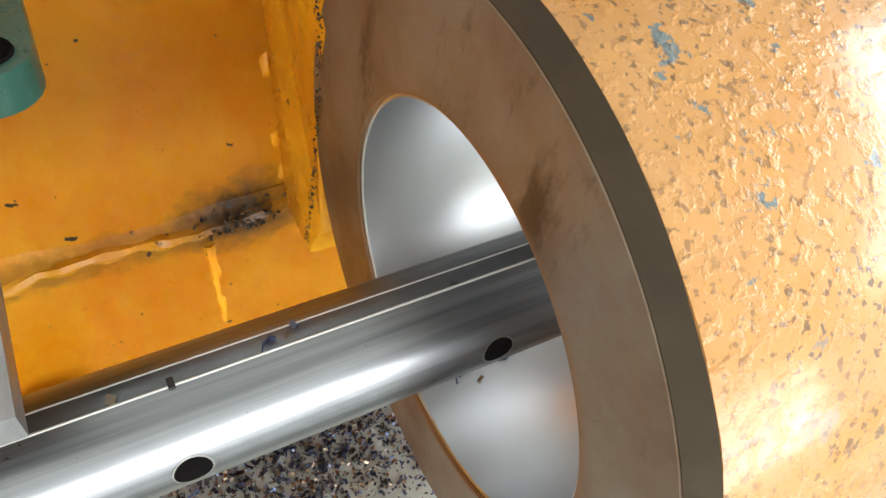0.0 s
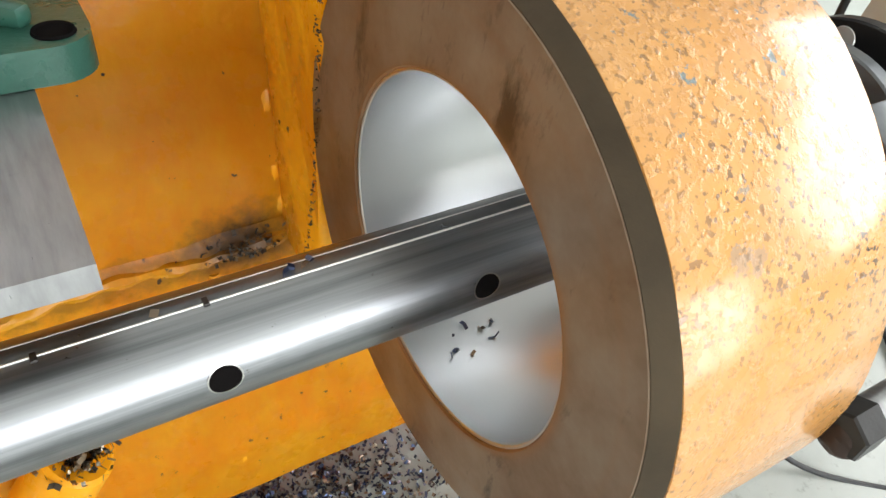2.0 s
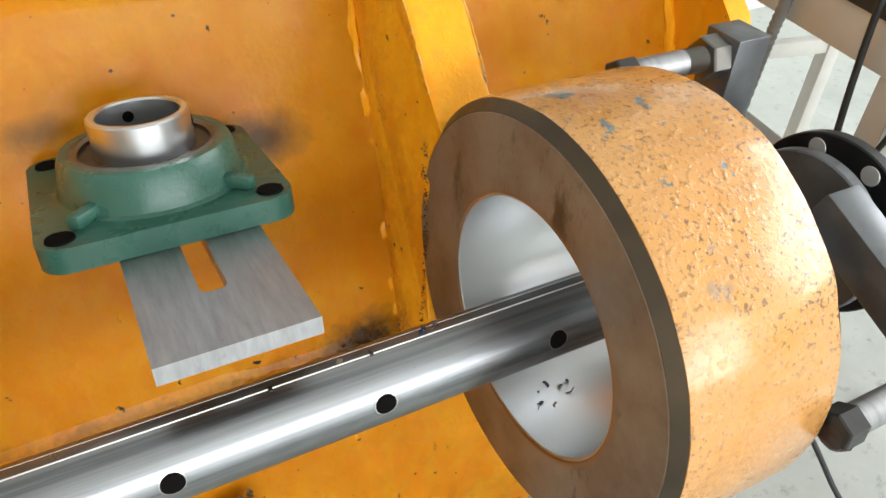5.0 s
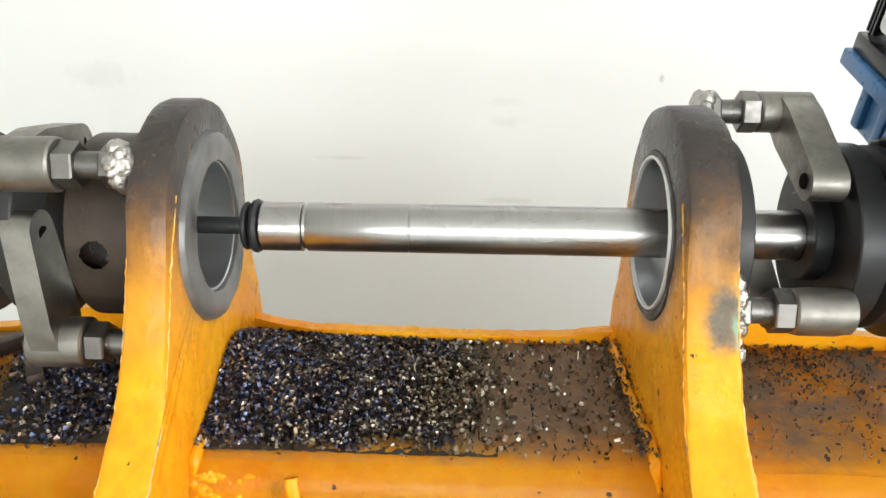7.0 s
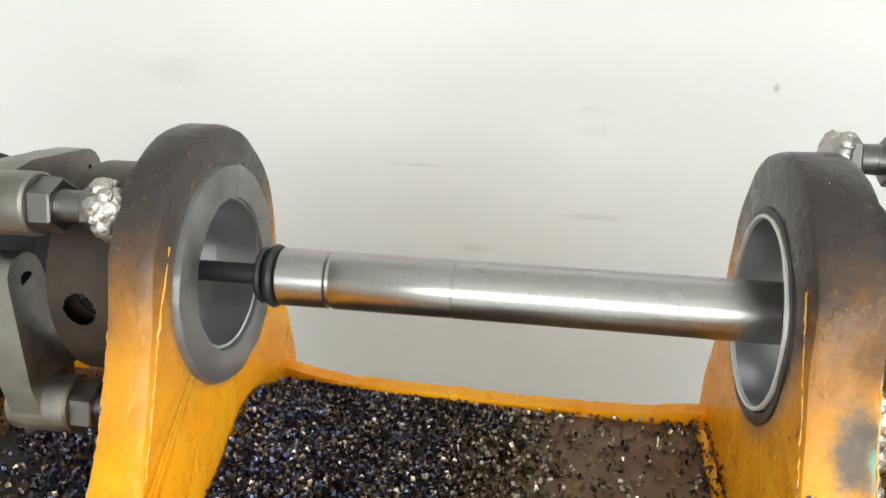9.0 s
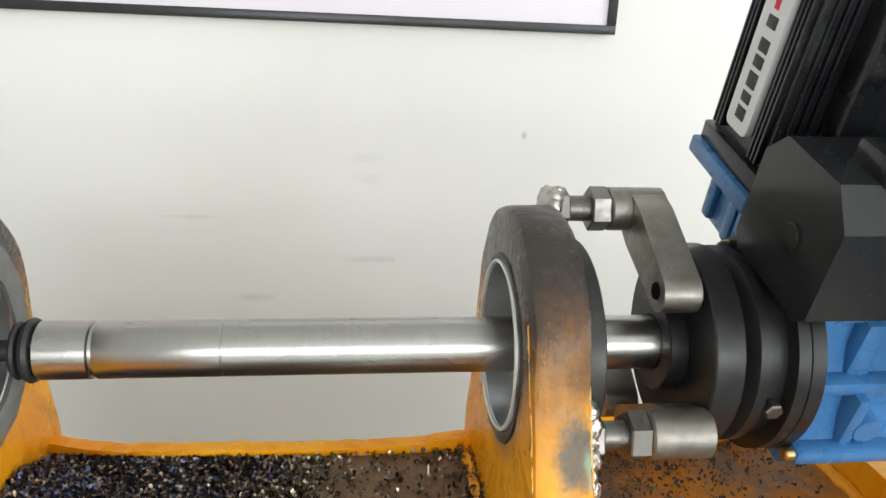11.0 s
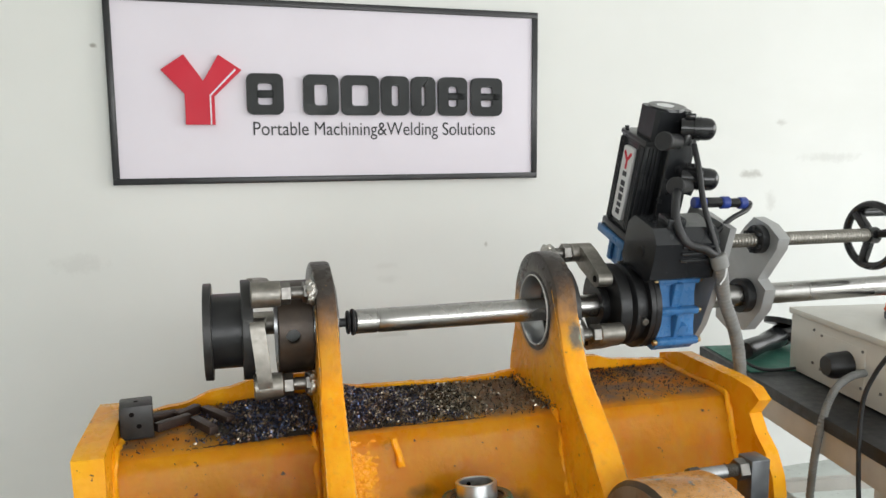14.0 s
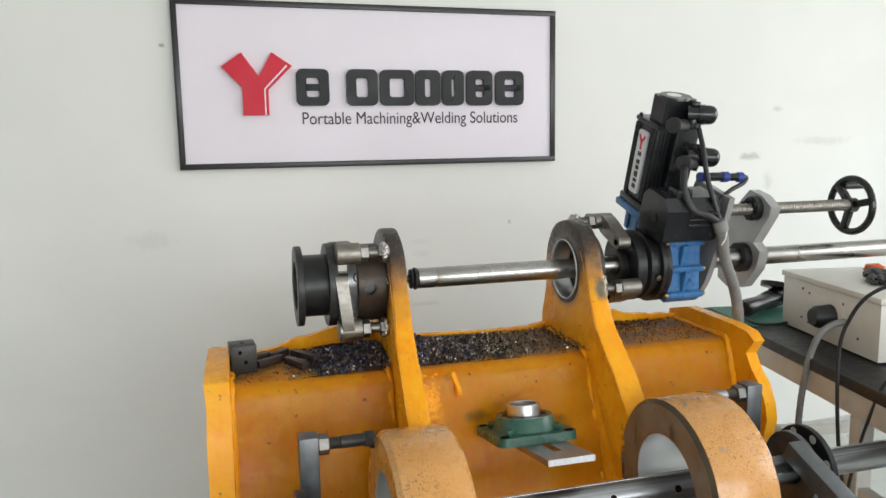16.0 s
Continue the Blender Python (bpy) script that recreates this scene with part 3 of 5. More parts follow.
part("back_rim", rim(-0.70, -0.32, (0.814, 0.832, 0.859, 0.879, 0.880), 1), "paint", bracket)
part("back_rim", rim(-0.30, 0.19, (0.852, 0.838, 0.836, 0.833, 0.834, 0.843), 2), "paint", bracket)
part("back_rim", rim(0.22, 0.61, (0.885, 0.872, 0.862, 0.846, 0.84, 0.835), 3), "paint", bracket)

# outline of an ear in (y, z), going round from the back foot
EAR = ([(0.86, 0.70), (0.845, 0.815), (0.838, 0.865), (0.812, 0.945)] + arc(BAR_Y, BAR_Z + 0.004, 0.127, 0, 155, 20)
       + [(0.556, 1.02), (0.536, 0.972), (0.502, 0.90), (0.452, 0.848), (0.402, 0.80), (0.356, 0.745), (0.335, 0.72), (0.36, 0.60), (0.34, 0.47), (0.36, 0.40), (0.60, 0.40), (0.80, 0.60)])
def taper(bm, x, by):
    """Draws the outer side of an ear in towards the top."""
    for v in bm.verts:
        if abs(v.co.x - x) < 0.009:
            v.co.x += by * min(1.0, max(0.0, (v.co.z - 0.78) / 0.18))
    return bm


for x0, x1, outer, by, hole in ((0.178, 0.236, 0.236, -0.010, 0.0795), (-0.330, -0.281, -0.330, 0.009, 0.0690)):
    part("ear", roughen(taper(holed(EAR, (BAR_Y, BAR_Z), hole, x0, x1, 0.007), outer, by), 0.0018, 24, x0), "ear", bracket, "ear plate scorched brown round its bore")
    part("ear_bush", pipe(x0 - 0.002 + max(by, 0), x1 + 0.002 + min(by, 0), BAR_Y, BAR_Z, hole + 0.0006, hole - 0.0030, 0.001), "bush", bracket, "bright bored steel bush")
    for x, s in ((x0, -1), (x1, 1)):
        edge = []
        for y, z in [(0.585, 1.078), (0.556, 1.02), (0.536, 0.972), (0.502, 0.90), (0.452, 0.848), (0.402, 0.80), (0.356, 0.745)]:
            far = math.hypot(y - BAR_Y, z - BAR_Z)
            edge.append((x + s * 0.0002, y + (BAR_Y - y) * 0.007 / far, z + (BAR_Z - z) * 0.007 / far))
        part("chipped_edge", roughen(taper(sweep(glide(edge, 14), 0.0009, 6), outer, by), 0.0014, 150, x), "arris", bracket, "chipped paint edge")

pad = lathe([(-0.284, 0.0688), (-0.2752, 0.0688), (-0.2745, 0.0700), (-0.2745, 0.0945), (-0.2760, 0.0975), (-0.2800, 0.0995), (-0.284, 0.1000)], Matrix.Translation((0, BAR_Y, BAR_Z - 0.001)), 128, True)
part("bore_pad", roughen(pad, 0.0012, 40, 6), "pad", bracket, "grey worn raised pad round the bore")
part("bush_lip", roughen(pipe(0.1735, 0.180, BAR_Y, BAR_Z, 0.0800, 0.0768, 0.0008, 96), 0.0005, 60, 4), "lip", bracket, "bright cut lip of the bored bush")
# thin dark ring puts the shadow round the bore into colour
part("bore_shadow_ring", roughen(pipe(0.1760, 0.182, BAR_Y, BAR_Z - 0.003, 0.0885, 0.0800, 0.001, 96), 0.0010, 40, 2), "seal", bracket, "dark ring painted for the shadow round the bore")

# bosses that carry the lower bar
RING, RY = 0.1875, LOW_Y + 0.0015


def offset(bm):
    """Sets the outside of a boss a little off its bore."""
    for v in bm.verts:
        if math.hypot(v.co.y - RY, v.co.z - LOW_Z) > 0.135:
            v.co += Vector((0, 0.0075, -0.004))
    return bm



for x0, x1 in ((0.178, 0.331), (-0.420, -0.281)):
    inner = x0 if x0 > 0 else x1
    s = 1 if x0 > 0 else -1
    shell = lathe([(x0 + 0.0085, RING - 0.001), (x0 + 0.011, RING), (x1 - 0.011, RING), (x1 - 0.0085, RING - 0.001), (x1 - 0.0085, 0.15), (x0 + 0.0085, 0.15)], Matrix.Translation((0, RY, LOW_Z)), 128, True)
    boss = part("boss", roughen(offset(shell), 0.0012, 30, x0), "ring", bracket, "thick pitted tan-painted boss ring")
    for a, b in ((x0 + 0.0005, x0 + 0.0085), (x1 - 0.0005, x1 - 0.0085)):
        part("boss_chamfer", offset(lathe([(a, RING - 0.0100), (b, RING - 0.0012), (b, 0.16), (a, 0.16)], Matrix.Translation((0, RY, LOW_Z)), 128, True)), "chamfer" if s > 0 else "ring", bracket, "dark bare chamfer" if s > 0 else "tan-painted chamfer")
    part("boss_face", offset(pipe(x0, x1, RY, LOW_Z, RING - 0.0100, 0.1125, 0.0012, 128)), "face" if s > 0 else "ring", bracket, "brown worn machined ring face" if s > 0 else "tan-painted ring face")
    part("boss_bore", pipe(x0 + 0.002, x1 - 0.002, RY, LOW_Z, 0.1135, 0.1105, 0.0008, 128), "bore", bracket, "bright honed bore")

# end plates
END_R = [(0.83, 0.40), (0.83, 0.845), (0.76, 0.862), (0.735, 0.868), (0.53, 0.866), (0.470, 0.858), (0.442, 0.838), (0.472, 0.802), (0.450, 0.765), (0.415, 0.735), (0.392, 0.69), (0.385, 0.65), (0.392, 0.60), (0.41, 0.50), (0.40, 0.3), (0.37, 0.05), (0.40, FLOOR), (0.83, FLOOR)]
END_L = [(0.83, FLOOR), (0.83, 0.835), (0.76, 0.862), (0.72, 0.866), (0.50, 0.868), (0.462, 0.86), (0.455, 0.80), (0.44, 0.74), (0.425, 0.66), (0.405, 0.55), (0.39, 0.40), (0.37, 0.05), (0.40, FLOOR)]
part("end_plate", roughen(prism(END_R, 0.592, 0.624, YZ, 0.006), 0.003, 16, 3), "paint", bracket, "torch-cut end plate with a ragged edge")
part("end_plate", roughen(prism(END_L, -0.745, -0.694, YZ, 0.006), 0.003, 16, 5), "paint", bracket, "thick end plate with rounded paint edges")

# ---- upper boring bar ----
bar = thing("boring_bar", "bright ground steel boring bar through the upper ears", "boring bar")
BAR_R = 0.0258
AXIS = Matrix.Translation((0, BAR_Y, BAR_Z))
part("shaft", lathe([(-0.180, 0.0), (-0.180, BAR_R - 0.0007), (-0.179, BAR_R), (-0.0745, BAR_R), (-0.074, BAR_R - 0.0005), (-0.0730, BAR_R - 0.0005), (-0.0725, BAR_R), (0.70, BAR_R), (0.70, 0)], AXIS, 64), "chrome", bar)
part("end_cap", lathe([(-0.229, 0.0), (-0.229, BAR_R - 0.002), (-0.227, BAR_R), (-0.185, BAR_R), (-0.1835, BAR_R - 0.0025), (-0.179, BAR_R - 0.0025), (-0.179, 0)], AXIS, 64), "chrome", bar)
part("o_ring", lathe([(-0.241, 0.014), (-0.2375, 0.0270), (-0.234, 0.0285), (-0.2305, 0.0270), (-0.228, 0.012)], AXIS, 48), "rubber", bar)
part("o_ring", lathe([(-0.250, 0.010), (-0.247, 0.0240), (-0.2445, 0.0255), (-0.242, 0.0240), (-0.239, 0.010)], AXIS, 48), "rubber", bar)
part("draw_rod", rod(-0.31, -0.241, BAR_Y, BAR_Z, 0.0092), "rubber", bar)

# ---- lower boring bar ----
low_bar = thing("boring_bar", "oily steel boring bar with cross holes through the lower bosses", "boring bar")
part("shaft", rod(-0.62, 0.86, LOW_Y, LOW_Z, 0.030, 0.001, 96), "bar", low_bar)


def patch(x, angle, cy, cz, radius, r0, r1, rise):
    """A round disc or ring that hugs a cylinder along x, at an angle from the back over the top."""
    bm = bmesh.new()
    rings = []
    for r in (r0, (r0 + r1) / 2, r1):
        ring = []
        for n in range(28):
            f = 2 * math.pi * n / 28
            a = radians(angle) + r * math.sin(f) / radius
            ring.append(bm.verts.new((x + r * math.cos(f), cy + (radius + rise) * math.cos(a), cz + (radius + rise) * math.sin(a))))
        rings.append(ring)
    for p, q in zip(rings, rings[1:]):
        for n in range(28):
            bm.faces.new((p[n], p[(n + 1) % 28], q[(n + 1) % 28], q[n]))
    if r0 < 0.002:
        bm.faces.new(rings[0])
    return bm


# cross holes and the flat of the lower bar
# discs on the bar's surface, coloured dark for the shade inside each hole
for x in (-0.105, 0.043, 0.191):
    hole = part("cross_hole", patch(x, 162, LOW_Y, LOW_Z, 0.030, 0.0010, 0.0082, 0.00025), "hole", low_bar, "drilled cross hole, its inner shade a dark disc")
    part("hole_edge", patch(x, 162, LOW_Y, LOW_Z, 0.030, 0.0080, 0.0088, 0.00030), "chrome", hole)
flat = Matrix.Translation((0, LOW_Y, LOW_Z)) @ Matrix.Rotation(radians(-14), 4, "X")
part("keyway", box(-0.60, 0.84, -0.0045, 0.0045, 0.0285, 0.0301, 0.0004, flat), "arm", low_bar, "narrow dark keyway along the bar")
for y in (-0.0052, 0.0048):
    part("keyway_edge", box(-0.60, 0.84, y - 0.0005, y + 0.0005, 0.0285, 0.0303, 0.0003, flat), "lip", low_bar, "bright worn keyway edge")
for x, dy in ((0.045, -0.004), (-0.03, -0.006)):
    part("set_screw", box(x - 0.0015, x + 0.0015, dy - 0.003, dy + 0.003, 0.0290, 0.0306, 0.0004, flat), "seal", low_bar)

# ---- welds, runs of paint ----
for n, (x, s) in enumerate(((0.176, -1), (0.238, 1), (-0.279, 1), (-0.332, -1))):
    part("weld_seam", bead([(x + s * 0.003, 0.80, TOP + 0.003), (x + s * 0.004, 0.68, TOP + 0.001), (x + s * 0.002, 0.57, TOP - 0.001), (x + s * 0.001, 0.543, 0.79), (x + s * 0.002, 0.509, 0.695), (x + s * 0.002, 0.469, 0.575), (x + s * 0.001, 0.439, 0.475), (x, 0.424, 0.41)], 0.0062, n + 2), "paint", bracket)
part("weld_seam", bead([(0.586, 0.80, TOP), (0.586, 0.65, TOP), (0.586, 0.55, TOP - 0.003), (0.586, 0.52, 0.75), (0.586, 0.47, 0.60), (0.586, 0.42, 0.42)], 0.0075, 8), "paint", bracket)
part("weld_seam", bead([(-0.692, 0.80, TOP), (-0.692, 0.65, TOP), (-0.692, 0.55, TOP - 0.003), (-0.692, 0.52, 0.75), (-0.692, 0.47, 0.60), (-0.692, 0.42, 0.42)], 0.0075, 9), "paint", bracket)
part("weld_seam", bead([(-0.27, 0.412, 0.405), (-0.10, 0.410, 0.398), (0.02, 0.412, 0.407), (0.10, 0.410, 0.403), (0.18, 0.412, 0.408)], 0.007, 11), "paint", bracket, "lumpy weld seam with burnt spots")
part("paint_run", bead([(-0.180, 0.540, 0.806), (-0.174, 0.527, 0.778), (-0.170, 0.519, 0.755)], 0.0075, 4), "paint", bracket)
rng = random.Random(4)
lumps = []
for n in range(330):
    f, x = 0.8 * rng.random(), 0.058 * rng.random() ** 1.4
    lumps.append(lump((-0.275 + x, 0.5435 - 0.080 * f, 0.803 - 0.220 * f), rng.uniform(0.0040, 0.0066), n, (rng.uniform(0.9, 1.4), 0.50 - 5 * x, rng.uniform(0.8, 1.5))))
part("weld_buildup", join(*lumps), "paint", bracket, "rough built-up weld under glossy paint")["kind"] = "stuff"
part("weld_seam", bead([(0.105, 0.404, 0.39), (0.106, 0.394, 0.30), (0.107, 0.372, 0.20), (0.108, 0.352, 0.10)], 0.005, 33), "paint", bracket)
part("stub", lathe([(0.0, 0.0), (0.0, 0.030), (-0.004, 0.034), (-0.08, 0.036), (-0.08, 0.0)], Matrix.Translation((-0.048, 0.345, 0.262)) @ Matrix.Rotation(radians(-60), 4, "Y") @ Matrix.Rotation(radians(90), 4, "X"), 32), "paint", bracket, "short yellow stub full of chips")

# ---- bolts and three-armed clamps ----
def jack_bolt(parent, x0, x1, y, z, s, r=0.0125, blob=True, seed=0, metal="bolt"):
    """A bolt from the ear outwards: welded head, shank and lock nut. s: the way it points along x."""
    lo, hi = min(x0, x1), max(x0, x1)
    b = part("jack_bolt", rod(lo, hi, y, z, r, 0.001, 28), metal, parent)
    part("thread", thread(*(sorted((x1 - s * 0.024, x1 - s * 0.002))), y, z, r * 1.03), metal, b)
    part("bolt_head", hexagon(*sorted((x0 + s * 0.002, x0 + s * 0.020)), y, z, r * 2.9, 12), metal, b)
    if blob:
        rng = random.Random(seed)
        beads = [lump((x0 + s * rng.uniform(0.0, 0.010), y - 0.003 + 0.013 * math.cos(a), z + 0.016 * math.sin(a)), r * rng.uniform(0.55, 0.8), seed + n, (0.9, 1.0, 1.0), 0.2) for n, a in enumerate([0.55 * k for k in range(12)])]
        part("weld_blob", join(*beads, lump((x0 + s * 0.004, y - 0.003, z), r * 1.35, seed, (0.8, 1.0, 1.1), 0.15)), "weld", b, "bright lumpy weld metal")
    return b


def arm(parent, x0, x1, cy, cz, y, z, hub, metal="nickel", nut_s=1, tube=0.0215, w=0.0225, reach=-0.012):
    """An arm from the hub out to a bolt: a web that slants towards the ear, a long end boss and a lock nut."""
    d = Vector((0, y - cy, z - cz))
    length = d.length
    turn = Matrix.Translation((0, cy, cz)) @ Matrix.Rotation(math.atan2(d.z, d.y), 4, "X")
    w2 = w * 1.05
    outline = [(hub - 0.012, -w2 * 0.75), (length * 0.75, -w2)] + arc(length, 0, w * 0.95, -70, 70, 8) + [(length * 0.75, w2), (hub - 0.012, w2 * 0.75)] + arc(hub - 0.012, 0, w2 * 0.75, 110, 250, 6)
    bm = prism(outline, x0 - (0.010 if nut_s > 0 else 0.0), x1 + (0.010 if nut_s < 0 else 0.0), YZ, 0.004)
    for v in bm.verts:
        f = min(1.2, max(0.0, (v.co.y - hub + 0.02) / (length - hub + 0.02)))
        v.co.x += nut_s * (0.006 + (reach - 0.006) * f)
    bm.transform(turn)
    a = part("arm", bm, metal, parent, "cast nickel-coloured clamp arm")
    face = (x0 if nut_s > 0 else x1) + nut_s * reach
    lo, hi = sorted((face - nut_s * 0.030, face + nut_s * 0.026))
    part("boss", lathe([(lo, 0), (lo, tube - 0.002), (lo + 0.002, tube), (hi - 0.002, tube), (hi, tube - 0.002), (hi, 0)], Matrix.Translation((0, y, z)), 32), metal, a)
    nx = (lo - 0.019, lo) if nut_s > 0 else (hi, hi + 0.019)
    part("lock_nut", hexagon(*nx, y, z, 0.038, 20), "bolt", a)
    e0, e1 = x0 + nut_s * 0.005 - (0.010 if nut_s > 0 else 0), x1 + nut_s * 0.005 + (0.010 if nut_s < 0 else 0)
    # flat dark discs paint the shade inside the arm's holes
    part("arm_hole", lathe([(e0 - 0.0006, 0.0), (e0 - 0.0006, 0.0075), (e0 + 0.001, 0.008)], turn @ Matrix.Translation((0, hub - 0.010, 0)), 20), "hole", a)
    part("arm_hole", lathe([(e1 + 0.0006, 0.0), (e1 + 0.0006, 0.0075), (e1 - 0.001, 0.008)], turn @ Matrix.Translation((0, hub - 0.010, 0)), 20), "hole", a)
    return a


# left head on the upper line
head = thing("bar_support_head", "black steel bar support head clamped to the upper ear", "machine part", at=(-0.010, 0, 0))
part("flange", pipe(-0.522, -0.506, BAR_Y, BAR_Z, 0.097, 0.060, 0.0015), "scale", head)
part("spool", pipe(-0.507, -0.449, BAR_Y, BAR_Z, 0.075, 0.058, 0.001), "black", head)
part("flange", pipe(-0.450, -0.428, BAR_Y, BAR_Z, 0.101, 0.045, 0.0015), "scale", head)
for n, (y, z, cy, cz) in enumerate(((0.598, 1.100, 0.705, 1.095), (0.600, 0.918, 0.603, 1.031), (0.800, 1.000, 0.716, 0.939))):
    arm(head, -0.430, -0.412, cy, cz, y, z, 0.010, nut_s=-1, reach=-0.006, w=0.027, tube=0.0255)
    jack_bolt(head, -0.314, -0.376, y, z, -1, seed=n + 1)
collar = thing("welded_collar", "heat-stained steel collar welded behind the ear", "collar", at=(-0.010, 0, 0))
def drilled(x0, x1, r, bore, hx, angle, size):
    """A tube along the upper line with a round hole drilled through its wall."""
    xs = [x0, x0 + 0.0015] + [hx + size * 1.3 * (n - 10) / 10 for n in range(21)] + [x1 - 0.0015, x1]
    prof = [(x, r if 0 < n < len(xs) - 1 else r - 0.0015) for n, x in enumerate(xs)] + [(x, bore) for x in reversed(xs)]
    bm = lathe(prof, None, 256, True)
    gone = []
    for f in bm.faces:
        c = f.calc_center_median()
        d = math.atan2(c.z, c.y) - radians(angle)
        d = (d + math.pi) % (2 * math.pi) - math.pi
        if math.hypot(c.x - hx, d * math.hypot(c.y, c.z)) < size and math.hypot(c.y, c.z) > bore * 0.97:
            gone.append(f)
    bmesh.ops.delete(bm, geom=gone, context="FACES")
    bm.transform(Matrix.Translation((0, BAR_Y, BAR_Z)))
    return bm


part("tube", drilled(-0.382, -0.314, 0.095, 0.0745, -0.354, 180, 0.0140), "collar", collar)
part("liner", drilled(-0.3825, -0.315, 0.0743, 0.071, -0.354, 180, 0.0140), "bore", collar, "bright bored lining")
hm = Matrix.Translation((-0.354, BAR_Y, BAR_Z)) @ Matrix.Rotation(radians(90), 4, "Z")
part("grease_hole", lathe([(0.070, 0.0120), (0.0940, 0.0120), (0.0953, 0.0130), (0.0951, 0.0145), (0.0942, 0.0172), (0.070, 0.0160)], hm, 40, True), "collar", collar, "drilled hole through the collar wall")

for n, (y, z) in enumerate(((0.574, 1.004), (0.570, 0.992), (0.566, 0.979), (0.563, 0.966), (0.560, 0.953), (0.558, 0.942))):
    part("weld_blob", lump((0.2285 + 0.003 * (n % 2), y, z), 0.0120, n + 40, (0.8, 0.9, 1.0), 0.2), "weld", bracket, "bright lumpy weld on the ear's corner")
collar = thing("welded_collar", "scorched steel collar welded behind the ear", "collar")
part("tube", pipe(0.2275, 0.247, BAR_Y, BAR_Z, 0.100, 0.066, 0.0015), "scale", collar)
part("weld_fillet", roughen(lathe([(0.2265, 0.099), (0.2265, 0.1045), (0.2310, 0.1005), (0.2310, 0.099)], Matrix.Translation((0, BAR_Y, BAR_Z)), 96, True), 0.0012, 90, 3), "collar", collar, "scorched weld fillet")

# right head: bearing housing, gearbox, motors
drive = thing("boring_machine_drive", "black and blue boring machine drive with motors on the bar", "machine")
part("hub", pipe(0.344, 0.372, BAR_Y, BAR_Z, 0.096, 0.030, 0.0015), "black", drive)
part("hub_nose", pipe(0.326, 0.345, BAR_Y, BAR_Z, 0.046, 0.0262, 0.0015), "black", drive)
part("bearing_housing", lathe([(0.371, 0.03), (0.371, 0.072), (0.378, 0.080), (0.386, 0.094), (0.396, 0.094), (0.397, 0.088), (0.414, 0.088), (0.415, 0.103), (0.4265, 0.103), (0.427, 0.100), (0.428, 0.103), (0.441, 0.103), (0.441, 0.03)], Matrix.Translation((0, BAR_Y, BAR_Z)), 80, True), "black", drive)
for a in (60, 180, 300):
    part("set_screw", hexagon(-0.008, 0.004, 0, 0, 0.015), "bolt", drive).matrix_world = Matrix.Translation((0.405, BAR_Y, BAR_Z)) @ Matrix.Rotation(radians(a + 15), 4, "X") @ Matrix.Translation((0, 0.091, 0)) @ Matrix.Rotation(radians(-90), 4, "Z")
for n, (y, z, cy, cz) in enumerate(((0.588, 0.973, 0.675, 0.932), (0.742, 1.132, 0.639, 1.085), (0.80, 0.95, 0.735, 0.925))):
    arm(drive, 0.308, 0.332, cy, cz, y, z, 0.010, nut_s=1, reach=0.010)
    jack_bolt(drive, 0.227, 0.284, y, z, 1, seed=n + 7)

# the gearbox and motors are turned round the bar; local places are (x, forward to back, up) from the bar's axis
LEAN = Matrix.Translation((0, BAR_Y, BAR_Z)) @ Matrix.Rotation(radians(17.6), 4, "X")
gear = part("gearbox", prism([(-0.098, -0.062), (-0.086, -0.078), (0.10, -0.086), (0.11, -0.078), (0.11, 0.09), (0.19, 0.105), (0.19, 0.112), (-0.048, 0.100), (-0.054, 0.092), (-0.058, 0.050), (-0.072, 0.017), (-0.080, -0.018)], 0.442, 0.542, LEAN @ YZ, 0.004), "blue", drive, "blue painted cast gearbox")
for y, z in ((-0.056, 0.084), (-0.077, 0.016), (-0.099, -0.050)):
    part("rib", box(0.440, 0.548, y - 0.009, y + 0.012, z - 0.0085, z + 0.0085, 0.006, LEAN), "blue", gear)
    for x in (0.437, 0.549):
        b = rod(x - 0.005, x + 0.005, y, z, 0.0068, 0.0015, 14)
        b.transform(LEAN)
        part("bolt", b, "brass", gear)
part("rib", box(0.478, 0.502, -0.074, -0.050, 0.018, 0.082, 0.006, LEAN), "blue", gear)
part("rib", box(0.484, 0.498, -0.098, -0.070, -0.048, 0.014, 0.005, LEAN), "blue", gear)
part("plug", lathe([(0.0, 0.0), (0.0, 0.013), (0.008, 0.015), (0.014, 0.015)], LEAN @ Matrix.Translation((0.506, -0.099, -0.024)) @ Matrix.Rotation(radians(90), 4, "Z"), 20), "blue", gear)
part("foot", box(0.432, 0.525, -0.03, 0.08, -0.100, -0.084, 0.003, LEAN), "blue", gear)
part("neck", box(0.452, 0.548, 0.105, 0.20, 0.02, 0.092, 0.012, LEAN), "blue", gear)
part("neck_rib", box(0.444, 0.456, 0.120, 0.138, 0.03, 0.094, 0.004, LEAN), "blue", gear)
part("neck_rib", box(0.444, 0.456, 0.170, 0.188, 0.03, 0.094, 0.004, LEAN), "blue", gear)

# upright servo motor: local places are (across its labelled face, back, up)
lean = Matrix.Rotation(radians(17.6), 3, "X")
au, av = lean @ Vector((0, -1, 0)), lean @ Vector((0.016, 0, 1))
SERVO = Matrix(((au.x, 1, av.x, 0.439), (au.y, 0, av.y, 0.860), (au.z, 0, av.z, 1.186), (0, 0, 0, 1)))
servo = part("servo_motor", box(0.003, 0.119, 0.003, 0.119, 0.004, 0.246, 0.004, SERVO), "motor", drive, "black ribbed servo motor")
part("mount_plate", box(-0.010, 0.132, -0.010, 0.132, -0.020, 0.0, 0.003, SERVO), "blue", servo, "blue motor mounting plate")
